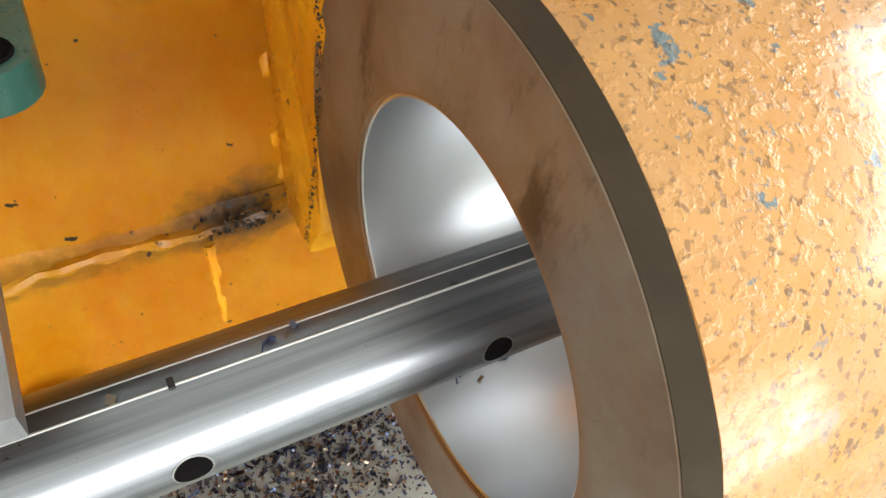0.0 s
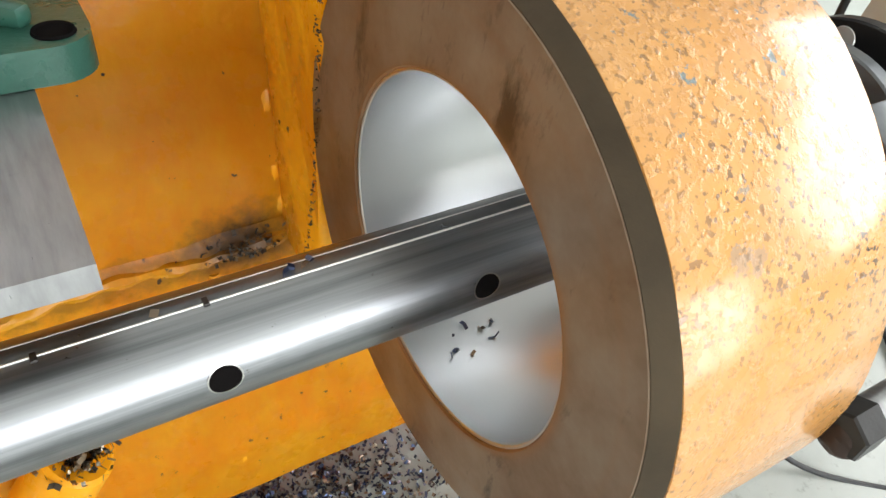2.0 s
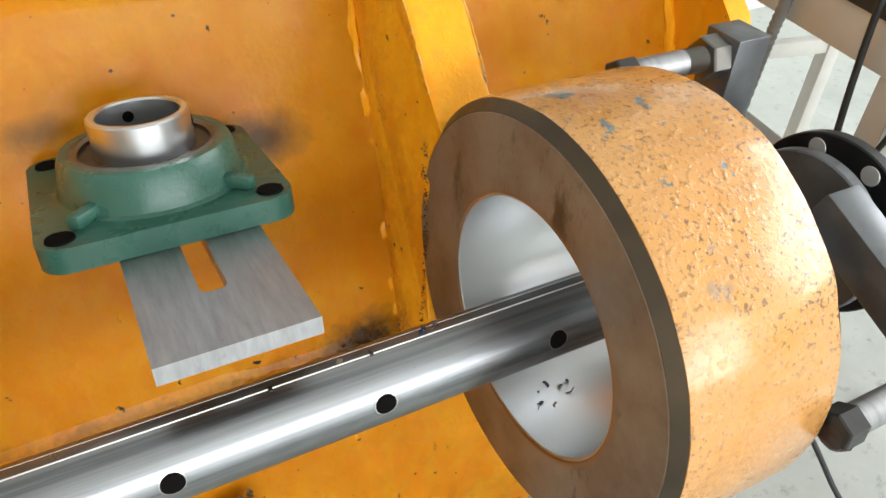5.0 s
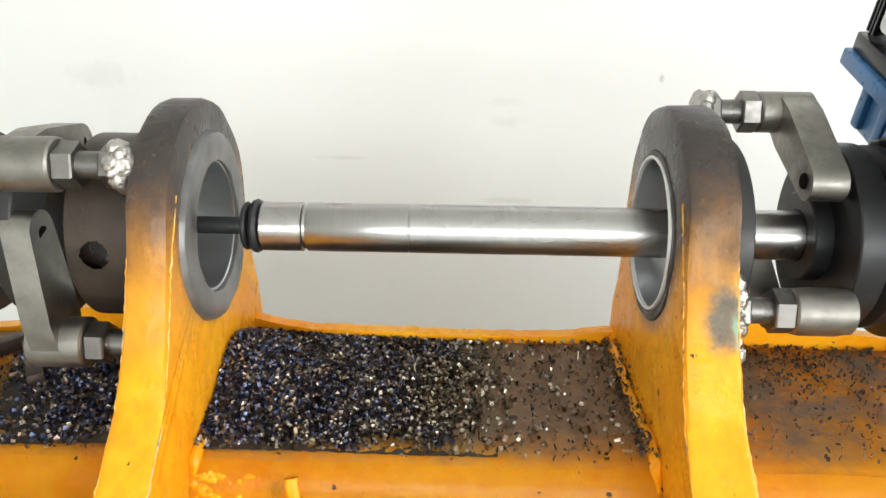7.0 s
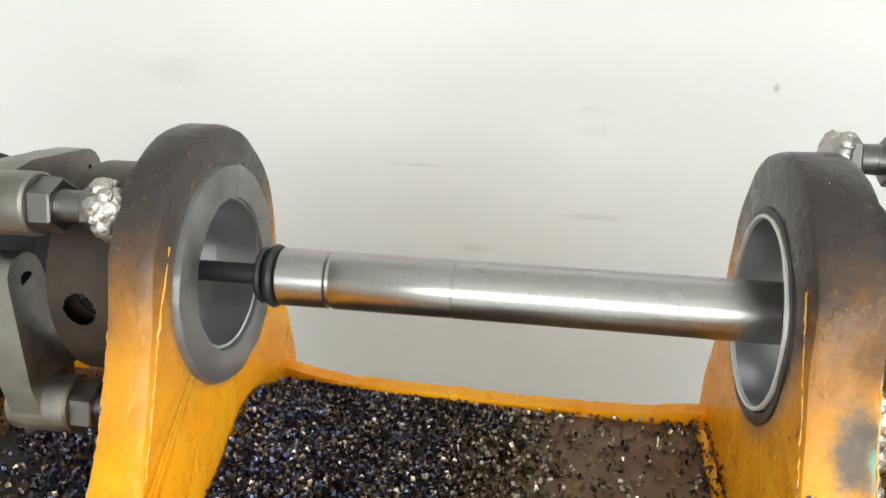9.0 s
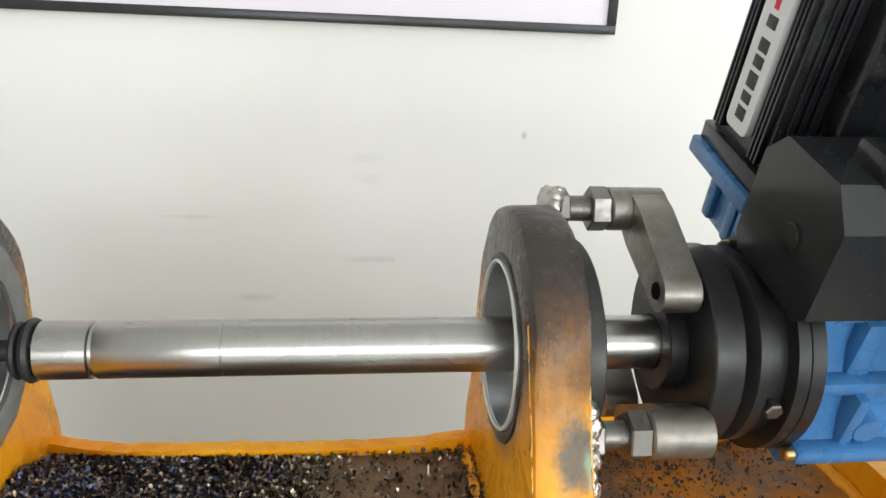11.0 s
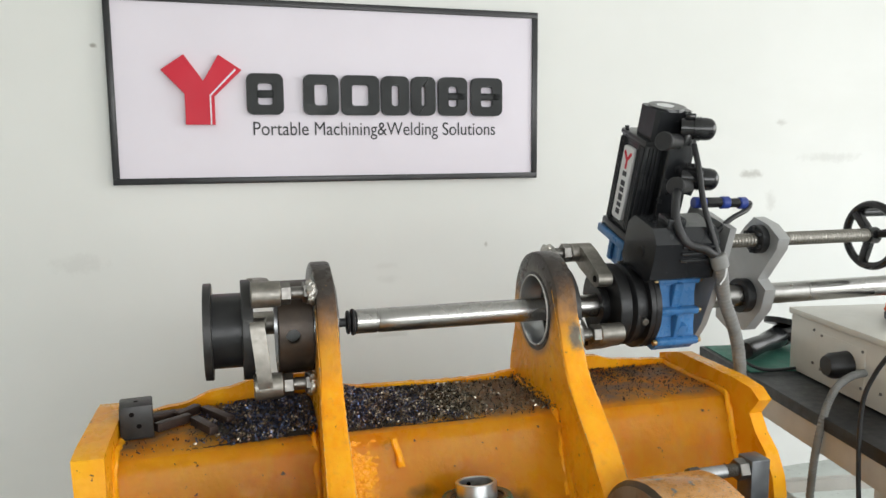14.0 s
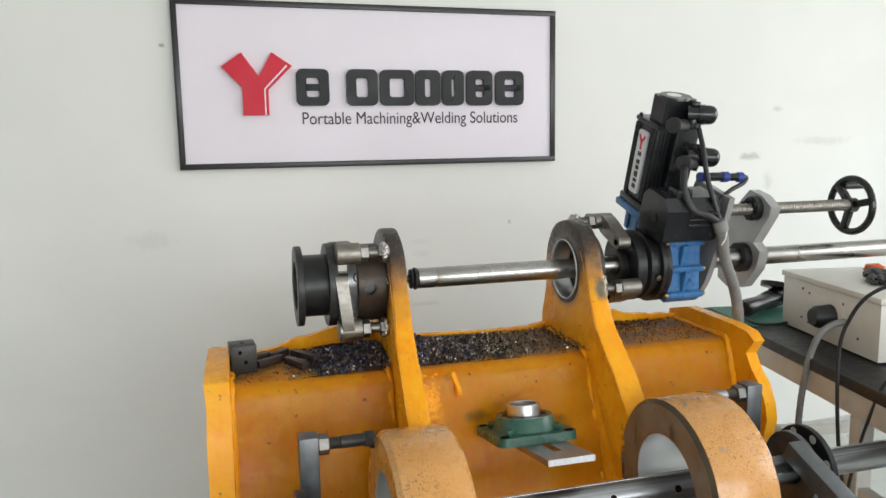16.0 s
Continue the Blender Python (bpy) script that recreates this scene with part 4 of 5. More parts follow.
part("mount_flange", box(-0.004, 0.126, -0.004, 0.126, 0.0, 0.022, 0.003, SERVO), "motor", servo)
part("top_flange", box(0.0, 0.122, 0.0, 0.122, 0.238, 0.251, 0.003, SERVO), "motor", servo)
for w, d in ((0.008, 0.004), (0.110, 0.112), (0.010, 0.110)):
    part("cap_screw", lathe([(0.250, 0.0), (0.250, 0.005), (0.257, 0.005), (0.257, 0.0)], SERVO @ Matrix.Translation((w, max(d, 0.010), 0)) @ Matrix.Rotation(radians(-90), 4, "Y"), 14), "black", servo)
for w in (0.010, 0.017, 0.024, 0.095, 0.102, 0.109):
    part("fin", box(w, w + 0.0035, -0.003, 0.005, 0.028, 0.234, 0.0006, SERVO), "motor", servo)
for w in (0.012, 0.022, 0.032, 0.094, 0.106):
    part("fin", box(0.117, 0.124, w, w + 0.004, 0.028, 0.234, 0.0006, SERVO), "motor", servo)
part("side_rail", box(0.117, 0.126, 0.045, 0.085, 0.028, 0.234, 0.003, SERVO), "motor", servo)
FACE = SERVO @ Matrix.Translation((0.060, 0, 0.130))
lab = []
for cx, cz, a0 in ((0.015, 0.082, 0), (-0.015, 0.082, 90), (-0.015, -0.082, 180), (0.015, -0.082, 270)):
    lab += arc(cx, cz, 0.008, a0, a0 + 90, 4)
label = part("label", prism(lab, -0.0040, 0.004, FACE @ XZ, 0), "label", servo, "white label with a red mark and dark bars")
for z0, z1 in ((0.018, 0.030), (-0.006, 0.007), (-0.022, -0.010), (-0.043, -0.027), (-0.059, -0.048), (-0.077, -0.064)):
    part("bar_mark", box(-0.008, 0.010, -0.0048, -0.0035, z0, z1, 0.0004, FACE), "ink", label)
part("red_mark", join(box(-0.004, 0.004, -0.0048, -0.0035, 0.036, 0.060, 0, FACE), box(-0.004, 0.004, -0.0049, -0.0036, 0.0, 0.024, 0, FACE @ Matrix.Translation((0.0, 0, 0.058)) @ Matrix.Rotation(radians(40), 4, "Y")), box(-0.004, 0.004, -0.0050, -0.0037, 0.0, 0.024, 0, FACE @ Matrix.Translation((0.0, 0, 0.058)) @ Matrix.Rotation(radians(-40), 4, "Y"))), "red", label)
part("encoder", prism([(0.040, 0.022), (0.048, 0.014), (0.112, 0.014), (0.120, 0.022), (0.120, 0.098), (0.112, 0.106), (0.048, 0.106), (0.040, 0.098)], 0.249, 0.320, SERVO, 0.005), "motor", servo)
part("encoder_cap", lathe([(0.318, 0.0), (0.318, 0.044), (0.324, 0.042), (0.324, 0.0)], SERVO @ Matrix.Translation((0.080, 0.060, 0)) @ Matrix.Rotation(radians(-90), 4, "Y"), 32), "motor", servo)
part("cap_label", lathe([(0.3235, 0.0), (0.3235, 0.020), (0.3245, 0.020), (0.3245, 0.0)], SERVO @ Matrix.Translation((0.078, 0.056, 0)) @ Matrix.Rotation(radians(-90), 4, "Y"), 24), "label", servo)


def elbow(parent, p, q, r):
    """A glossy domed elbow plug from p out to q, with its ribbed nut and clip."""
    p, q = Vector(p), Vector(q)
    m = Matrix.Translation(p) @ (q - p).to_track_quat("X", "Z").to_matrix().to_4x4()
    length = (q - p).length
    e = part("elbow_plug", lathe([(0, 0), (0, r * 0.9), (length * 0.35, r * 0.9), (length * 0.36, r), (length * 0.72, r), (length * 0.84, r * 0.93), (length * 0.93, r * 0.72), (length * 0.985, r * 0.38), (length, 0)], m, 24), "plastic", parent, "glossy black elbow connector")
    for n in range(3):
        ridge = pipe(length * (0.36 + 0.08 * n), length * (0.39 + 0.08 * n), 0, 0, r * 1.07, r * 0.8, 0.0005, 24)
        ridge.transform(m)
        part("ridge", ridge, "plastic", e)
    part("clip", box(length * 0.1, length * 0.40, -r * 0.5, r * 0.5, r * 0.8, r * 1.3, 0.003, m), "plastic", e)
    part("gland", lathe([(0, 0), (0, r * 0.62), (r * 0.5, r * 0.7), (r * 1.5, r * 0.55), (r * 1.5, 0)], m @ Matrix.Translation((length * 0.25, 0, 0)) @ Matrix.Rotation(radians(100), 4, "Y"), 20), "plastic", e)
    return e


part("junction_box", box(0.118, 0.150, 0.045, 0.112, 0.075, 0.270, 0.006, SERVO), "motor", servo)
elbow(servo, (0.510, 0.640, 1.418), (0.579, 0.605, 1.413), 0.0255)
elbow(servo, (0.515, 0.640, 1.308), (0.587, 0.600, 1.300), 0.0255)
for x, y, z in ((0.445, 0.598, 1.388), (0.472, 0.590, 1.290)):
    m = Matrix.Translation((x, y, z)) @ Matrix.Rotation(radians(35), 4, "Z")
    stem = part("flap_stem", lathe([(0.0, 0), (0.0, 0.015), (0.045, 0.017), (0.07, 0.017), (0.07, 0)], m, 20), "rubber", servo, "rubber dust cap")
    part("cap_flap", lathe([(-0.007, 0.0), (-0.007, 0.019), (-0.005, 0.021), (0.002, 0.021), (0.003, 0.0)], m, 24), "rubber", stem)

# second motor, lying along the bar
feed = part("feed_motor", prism([(-0.098, 0.110), (-0.085, 0.100), (0.020, 0.100), (0.030, 0.112), (0.030, 0.196), (0.006, 0.220), (-0.072, 0.220), (-0.098, 0.192)], 0.392, 0.548, LEAN @ YZ, 0.003), "motor", drive, "black feed motor lying along the bar")
for z in (0.150, 0.166, 0.182):
    part("fin", box(0.455, 0.546, -0.1045, -0.096, z, z + 0.007, 0.0025, LEAN), "motor", feed)
end = rod(0.389, 0.393, -0.045, 0.155, 0.012, 0.001, 20)
end.transform(LEAN)
part("end_cap", end, "plastic", feed)
part("terminal", box(0.425, 0.470, -0.075, -0.030, 0.214, 0.240, 0.004, LEAN), "motor", feed)
# no recess here: a dark disc carries the hole's shade
part("terminal_hole", lathe([(-0.0005, 0), (-0.0005, 0.007), (0.001, 0.0075)], LEAN @ Matrix.Translation((0.448, -0.0753, 0.228)) @ Matrix.Rotation(radians(90), 4, "Z"), 18), "hole", feed)

# cables of the drive
part("power_cable", sweep(glide([(0.478, 0.592, 1.283), (0.456, 0.565, 1.262), (0.446, 0.545, 1.215), (0.464, 0.532, 1.172), (0.506, 0.528, 1.156), (0.547, 0.533, 1.132)], 10), 0.0095), "rubber", drive)
part("signal_cable", sweep(glide([(0.530, 0.615, 1.380), (0.520, 0.580, 1.330), (0.518, 0.555, 1.255), (0.527, 0.538, 1.196), (0.546, 0.532, 1.136)], 10), 0.0065), "rubber", drive)
part("cable_sleeve", sweep(glide([(0.540, 0.531, 1.142), (0.560, 0.543, 1.100), (0.600, 0.582, 1.030), (0.646, 0.605, 0.955), (0.674, 0.620, 0.885), (0.690, 0.632, 0.80), (0.70, 0.64, 0.50), (0.70, 0.66, 0.15), (0.76, 0.70, FLOOR + 0.015)], 30), 0.0145, 14, 0.0010, 4), "sleeve", drive, "grey spiral-wrapped cable sleeve")
cuff = rod(-0.016, 0.016, 0, 0, 0.0185, 0.003, 24)
cuff.transform(Matrix.Translation((0.546, 0.532, 1.128)) @ Matrix.Rotation(radians(70), 4, "Y"))
part("sleeve_cuff", cuff, "sleeve", drive)
part("cable_tie", sweep(glide([(0.554, 0.516, 1.116), (0.550, 0.515, 1.096), (0.537, 0.513, 1.080)], 6), 0.0016, 6), "label", drive)
plug = part("inline_plug", rod(0.505, 0.535, 0.575, 1.254, 0.0125, 0.002, 20), "blue_plastic", drive, "blue and black inline connector")
part("plug_body", rod(0.534, 0.575, 0.575, 1.253, 0.0115, 0.002, 20), "plastic", plug)
part("plug_nut", rod(0.574, 0.595, 0.575, 1.252, 0.0140, 0.002, 20), "blue_plastic", plug)
part("plug_tail", rod(0.594, 0.622, 0.575, 1.251, 0.0105, 0.002, 20), "plastic", plug)
part("plug_end", rod(0.621, 0.640, 0.575, 1.250, 0.0135, 0.002, 20), "blue_plastic", plug)
part("plug_cable", sweep(glide([(0.638, 0.575, 1.250), (0.654, 0.578, 1.248), (0.640, 0.572, 1.234), (0.590, 0.560, 1.215), (0.548, 0.560, 1.180)], 8), 0.006), "rubber", drive)

# feed unit along the bar
unit = thing("feed_unit", "milled aluminium feed unit with lead screw and handwheel", "machine part")
part("bar_extension", join(rod(0.70, 0.905, BAR_Y, BAR_Z, BAR_R, 0.001, 64), rod(0.906, 1.95, BAR_Y, BAR_Z, BAR_R, 0.001, 64)), "chrome", unit)


def turned(bm):
    bm.transform(LEAN)
    return bm


FIXED = [(-0.094, 0.222), (-0.092, 0.150), (-0.083, 0.034), (-0.074, -0.030), (-0.058, -0.074), (-0.020, -0.100), (0.060, -0.100), (0.095, -0.060), (0.095, 0.100), (0.060, 0.222)]
SLIDE = [(-0.062, 0.012), (-0.062, -0.010), (-0.030, -0.082), (0.035, -0.114), (0.085, -0.108), (0.100, -0.050), (0.104, 0.030), (0.098, 0.085), (0.060, 0.160), (0.040, 0.190), (-0.012, 0.192), (-0.058, 0.176), (-0.060, 0.150), (-0.026, 0.056), (-0.060, 0.044)]
part("fixed_plate", prism(FIXED, 0.568, 0.584, LEAN @ YZ, 0.002), "alu", unit)
part("sliding_plate", prism(SLIDE, 0.735, 0.765, LEAN @ YZ, 0.003), "alu", unit)
part("guide_bush", pipe(0.712, 0.737, BAR_Y, BAR_Z, 0.042, 0.0262, 0.002), "black", unit)
nutf = part("screw_nut", turned(pipe(0.716, 0.737, 0, 0.150, 0.034, 0.016, 0.002)), "black", unit)
for n in range(6):
    a = radians(60 * n + 15)
    part("screw", turned(rod(0.708, 0.717, 0.027 * math.cos(a), 0.150 + 0.027 * math.sin(a), 0.005, 0.0006, 12)), "black", nutf)
part("lead_screw", turned(thread(0.58, 1.052, 0, 0.148, 0.0168, 0.0085, 24)), "nickel", unit)
wheel = part("handwheel", turned(lathe([(1.062 + 0.010 * math.cos(radians(a)), 0.077 + 0.010 * math.sin(radians(a))) for a in range(0, 360, 30)], Matrix.Translation((0, 0, 0.146)), 64, True)), "plastic", unit, "black plastic handwheel")
part("hub", turned(pipe(1.045, 1.076, 0, 0.146, 0.021, 0.010, 0.002)), "plastic", wheel)
for a in (30, 150, 270):
    part("spoke", box(1.053, 1.071, 0.015, 0.074, -0.010, 0.010, 0.003, LEAN @ Matrix.Translation((0, 0, 0.146)) @ Matrix.Rotation(radians(a), 4, "X")), "plastic", wheel)
part("crank_handle", turned(rod(1.068, 1.155, 0.055, 0.185, 0.011, 0.003, 20)), "plastic", wheel)

# ---- clamps on the lower line ----
low_head = thing("bar_support_head", "black steel bar support head clamped to the lower boss", "machine part")
part("flange", pipe(0.490, 0.504, LOW_Y, LOW_Z, 0.082, 0.034, 0.0015), "arm", low_head)
part("spool", pipe(0.503, 0.525, LOW_Y, LOW_Z, 0.052, 0.031, 0.001), "black", low_head)
disc = part("flange", pipe(0.524, 0.538, LOW_Y, LOW_Z, 0.092, 0.034, 0.0015), "black", low_head)
for n in range(8):
    a = radians(45 * n + 20)
    # solid pale disc paints the lit floor seen through the hole
    part("bolt_hole", lathe([(0.5234, 0.0), (0.5234, 0.0092), (0.5245, 0.0100)], Matrix.Translation((0, LOW_Y + 0.077 * math.cos(a), LOW_Z + 0.077 * math.sin(a))), 18), "lip", disc, "bolt hole, a pale disc for the lit floor behind")


def pinwheel(parent, x0, x1, face, s, metal):
    """Three square arms set aslant round the bar, each with a jack bolt on to the boss."""
    for n, (a, lean_by) in enumerate(((50, 220), (180, 202), (293, 220))):
        y, z = LOW_Y + 0.183 * math.cos(radians(a)), LOW_Z + 0.183 * math.sin(radians(a))
        turn = Matrix.Translation((0, y, z)) @ Matrix.Rotation(radians(a + lean_by), 4, "X")
        web = part("arm", box(min(x0, x1), max(x0, x1), -0.022, 0.165, -0.021, 0.021, 0.002, turn), "arm", parent, "square dark steel arm")
        part("lock_nut", hexagon(*sorted((x0, x0 - s * 0.021)), y, z, 0.036, 10), "bolt", web)
        part("thread", thread(*sorted((x0 - s * 0.046, x0 - s * 0.020)), y, z, 0.0122), "bolt", web)
        part("jack_bolt", rod(*sorted((face + s * 0.010, x0 - s * 0.044)), y, z, 0.0125, 0.001, 28), metal, web)
        part("bolt_head", hexagon(*sorted((face - s * 0.004, face + s * 0.018)), y, z, 0.028, 25), "scale", web)
        part("weld_blob", lump((face + s * 0.002, y, z - 0.006), 0.013, n, (0.7, 1.1, 1.0), 0.25), "burnt", web)


pinwheel(low_head, 0.450, 0.490, 0.331, 1, "plate")
low_left = thing("bar_support_head", "black steel three-armed support head beside the far boss", "machine part")
pinwheel(low_left, -0.530, -0.568, -0.420, -1, "scale")
part("hub", pipe(-0.585, -0.566, LOW_Y, LOW_Z, 0.098, 0.031, 0.002), "black", low_left)

# ---- flange bearing on its slotted plate ----
SLOPE = Matrix.Translation((0, 0.318, 0.690)) @ Matrix.Rotation(radians(-10.5), 4, "X") @ Matrix.Translation((0, -0.318, -0.687))
slot_plate = thing("slotted_plate", "ground steel plate with a slot, fixed to the bracket", "plate")
part("plate", prism([(-0.098, 0.155), (0.003, 0.155), (0.003, 0.50), (-0.0385, 0.50), (-0.0385, 0.226), (-0.040, 0.2215), (-0.043, 0.220), (-0.052, 0.220), (-0.055, 0.2215), (-0.0565, 0.226), (-0.0565, 0.50), (-0.098, 0.50)], 0.687, 0.6995, None, 0.0008), "plate", slot_plate)
slot_plate.matrix_world = SLOPE
BX, BY, BZ = -0.0560, 0.3835, 0.700
bearing = thing("flange_bearing", "green cast square flange bearing lying on a steel plate", "bearing")
bearing.matrix_world = SLOPE
h, c = 0.0915, 0.020
pts = []
for qx, qy, a0 in ((1, 1, 0), (-1, 1, 90), (-1, -1, 180), (1, -1, 270)):
    pts += arc(qx * (h - c), qy * (h - c), c, a0, a0 + 90, 6)
UP = Matrix.Translation((BX, BY, BZ)) @ Matrix.Rotation(radians(-90), 4, "Y")
part("flange", prism(pts, 0.0, 0.019, Matrix.Translation((BX, BY, BZ)), 0.003), "green", bearing)
part("housing", lathe([(0.017, 0.060), (0.017, 0.079), (0.021, 0.072), (0.030, 0.0690), (0.044, 0.0665), (0.050, 0.0635), (0.050, 0.0565), (0.017, 0.0565)], UP, 64, True), "green", bearing)
for a in (45, 135, 225, 315):
    hx, hy = 0.0745 * math.copysign(1, math.cos(radians(a))), 0.0745 * math.copysign(1, math.sin(radians(a)))
    # dark cap on the flange, coloured as the shade down the bolt hole
    part("bolt_hole", lathe([(0.0192, 0.0), (0.0192, 0.0085), (0.0205, 0.0098), (0.0188, 0.0105)], Matrix.Translation((hx, hy, 0)) @ UP, 24), "hole", bearing, "bolt hole, its shade a dark disc")
    part("rib", box(0.045, 0.092, -0.006, 0.006, 0.018, 0.030, 0.004, Matrix.Translation((BX, BY, BZ)) @ Matrix.Rotation(radians(a), 4, "Z")), "green", bearing)
part("outer_race", lathe([(0.036, 0.050), (0.0485, 0.050), (0.0505, 0.053), (0.0495, 0.0568), (0.036, 0.0568)], UP, 64, True), "bolt", bearing)
part("seal", lathe([(0.036, 0.036), (0.0445, 0.036), (0.0460, 0.043), (0.0455, 0.0505), (0.036, 0.0505)], UP, 64, True), "seal", bearing)
race = part("inner_ring", lathe([(0.020, 0.0315), (0.020, 0.0382), (0.0735, 0.0385), (0.075, 0.0370), (0.075, 0.0330), (0.0735, 0.0315)], UP, 64, True), "bush", bearing, "bright steel inner ring")
for a, r0, r1 in ((100, 0.0308, 0.0320), (-10, 0.0376, 0.0390)):
    screw = rod(r0, r1, 0, 0, 0.0046, 0.0003, 18)
    screw.transform(Matrix.Translation((BX, BY, BZ + 0.062)) @ Matrix.Rotation(radians(a), 4, "Z"))
    # dark plug painted as the shade in a set screw hole
    part("set_screw", screw, "hole", race)

# ---- sign on the wall ----
sign = thing("wall_sign", "white company sign in a black frame on the wall", "sign")
sign.matrix_world = TURN
SX0, SX1, SZ0, SZ1 = -0.021, 1.540, 1.268, 1.906
board = part("board", box(SX0 + 0.01, SX1 - 0.01, -0.022, -0.004, SZ0 + 0.01, SZ1 - 0.01, 0), "sign", sign)
for a in ((SX0, SX1, SZ0, SZ0 + 0.022), (SX0, SX1, SZ1 - 0.022, SZ1), (SX0, SX0 + 0.022, SZ0 + 0.022, SZ1 - 0.022), (SX1 - 0.022, SX1, SZ0 + 0.022, SZ1 - 0.022)):
    part("frame", box(a[0], a[1], -0.032, -0.003, a[2], a[3], 0.002), "frame", sign)


def cut(outline, material, name, parent, depth=0.018, label=""):
    return part(name, prism(outline, -0.024 - depth, -0.024, XZ, 0.0015), material, parent, label)


def rounded(x0, x1, z0, z1, r):
    out = []
    for cx, cz, a0 in ((x1 - r, z1 - r, 0), (x0 + r, z1 - r, 90), (x0 + r, z0 + r, 180), (x1 - r, z0 + r, 270)):
        out += arc(cx, cz, r, a0, a0 + 90, 5)
    return out


cut([(0.224, 1.473), (0.322, 1.473), (0.322, 1.570), (0.416, 1.662), (0.340, 1.712), (0.287, 1.622), (0.226, 1.710), (0.150, 1.657), (0.224, 1.578)], "red", "red_mark", sign, 0.018, "red acrylic emblem with a white line")
for pts in ([(0.306, 1.473), (0.311, 1.473), (0.311, 1.576), (0.306, 1.576)], [(0.306, 1.574), (0.311, 1.572), (0.398, 1.661), (0.393, 1.665)]):
    part("white_line", prism(pts, -0.0432, -0.0415, XZ, 0), "sign", sign)


def hollow(x0, x1, z0, z1, t):
    """A plain rounded frame, cut from black acrylic."""
    outer, inner = rounded(x0, x1, z0, z1, 0.024), rounded(x0 + t * 1.15, x1 - t * 1.15, z0 + t, z1 - t, 0.010)
    bm = bmesh.new()
    rings = [[bm.verts.new((x, y, z)) for x, z in pts] for pts, y in ((outer, -0.042), (outer, -0.024), (inner, -0.024), (inner, -0.042))]
    n = len(outer)
    for p, q in zip(rings, rings[1:] + rings[:1]):
        for k in range(n):
            bm.faces.new((p[k], p[(k + 1) % n], q[(k + 1) % n], q[k]))
    return part("bar_mark", bm, "acryl", sign, "black acrylic frame shape")


for a, b in ((0.430, 0.558), (0.628, 0.755), (0.764, 0.905), (0.912, 1.018), (1.026, 1.120), (1.132, 1.246), (1.262, 1.388)):
    hollow(a, b, 1.509, 1.652, 0.034)
for a, b in ((0.464, 0.524), (1.168, 1.238), (1.300, 1.378)):
    part("bar_mark", box(a, b, -0.042, -0.024, 1.568, 1.594, 0.001), "acryl", sign)

text = bpy.data.curves.new("tagline", "FONT")
text.body, text.size, text.extrude, text.align_x = "Portable Machining&Welding Solutions", 0.062, 0.0006, "LEFT"
holder = new("tagline_curve", text)
bpy.context.view_layer.update()
me = bpy.data.meshes.new_from_object(holder.evaluated_get(bpy.context.evaluated_depsgraph_get()))
bpy.data.objects.remove(holder)
xs = [p.co.x for p in me.vertices]
fit_w = (1.365 - 0.450) / (max(xs) - min(xs))
me.transform(Matrix.Translation((0.450 - min(xs) * fit_w, -0.0235, 1.437)) @ Matrix.Diagonal((fit_w, 1, 1.12, 1)) @ Matrix.Rotation(radians(90), 4, "X"))
me.materials.append(M["ink"])
line_text = new("tagline", me)
line_text.parent = sign

# ---- bench on the right with the control box ----
BENCH = Matrix.Translation((0.948, 1.166, 0)) @ Matrix.Rotation(radians(-10), 4, "Z")
bench = thing("workbench", "pale metal workbench with a dark edged top", "bench")
bench.matrix_world = BENCH
part("top", box(0.0, 0.80, -1.75, 0.0, 0.718, 0.750, 0.003), "rubber", bench, "black-edged bench top")
part("apron", join(box(0.006, 0.036, -1.74, -0.006, 0.655, 0.718, 0.002), box(0.764, 0.794, -1.74, -0.006, 0.655, 0.718, 0.002), box(0.036, 0.764, -0.036, -0.006, 0.655, 0.718, 0.002), box(0.036, 0.764, -1.74, -1.71, 0.655, 0.718, 0.002)), "desk", bench)
for x in (0.008, 0.752):
    for y in (-0.05, -0.87, -1.735):
        part("leg", box(x, x + 0.04, y, y + 0.04, FLOOR, 0.656, 0.003), "desk", bench)
    part("rail", box(x + 0.005, x + 0.035, -1.70, -0.05, 0.435, 0.475, 0.002), "desk", bench)
for y in (-0.05, -0.87):
    part("rail", box(0.04, 0.755, y + 0.005, y + 0.035, 0.26, 0.30, 0.002), "desk", bench)
pad = thing("cutting_mat", "dark green cutting mat lying on the workbench", "mat")
pad.matrix_world = BENCH
part("sheet", box(0.012, 0.62, -0.30, -0.012, 0.7505, 0.7535, 0.001), "mat", pad)

cbox = thing("control_box", "cream metal control box with a cable plug on its side", "control box")
cbox.matrix_world = BENCH
part("case", box(0.137, 0.52, -0.745, -0.281, 0.756, 0.912, 0.002), "box", cbox)
part("lid", box(0.131, 0.526, -0.751, -0.275, 0.9135, 0.930, 0.002), "box", cbox)
cover = part("cover_plate", box(0.1345, 0.1375, -0.60, -0.42, 0.785, 0.890, 0.001), "box", cbox)
for y, z in ((-0.592, 0.792), (-0.592, 0.883), (-0.428, 0.792), (-0.428, 0.883)):
    part("screw", rod(0.1325, 0.136, y, z, 0.004, 0.0005, 12), "bolt", cover)
for y, z in ((-0.39, 0.80), (-0.39, 0.89), (-0.66, 0.80)):
    part("screw", rod(0.134, 0.138, y, z, 0.004, 0.0005, 12), "bolt", cbox)
part("plug", lathe([(0.078, 0), (0.078, 0.024), (0.092, 0.032), (0.124, 0.034), (0.137, 0.036), (0.137, 0)], Matrix.Translation((0, -0.535, 0.835)), 28), "rubber", cbox)
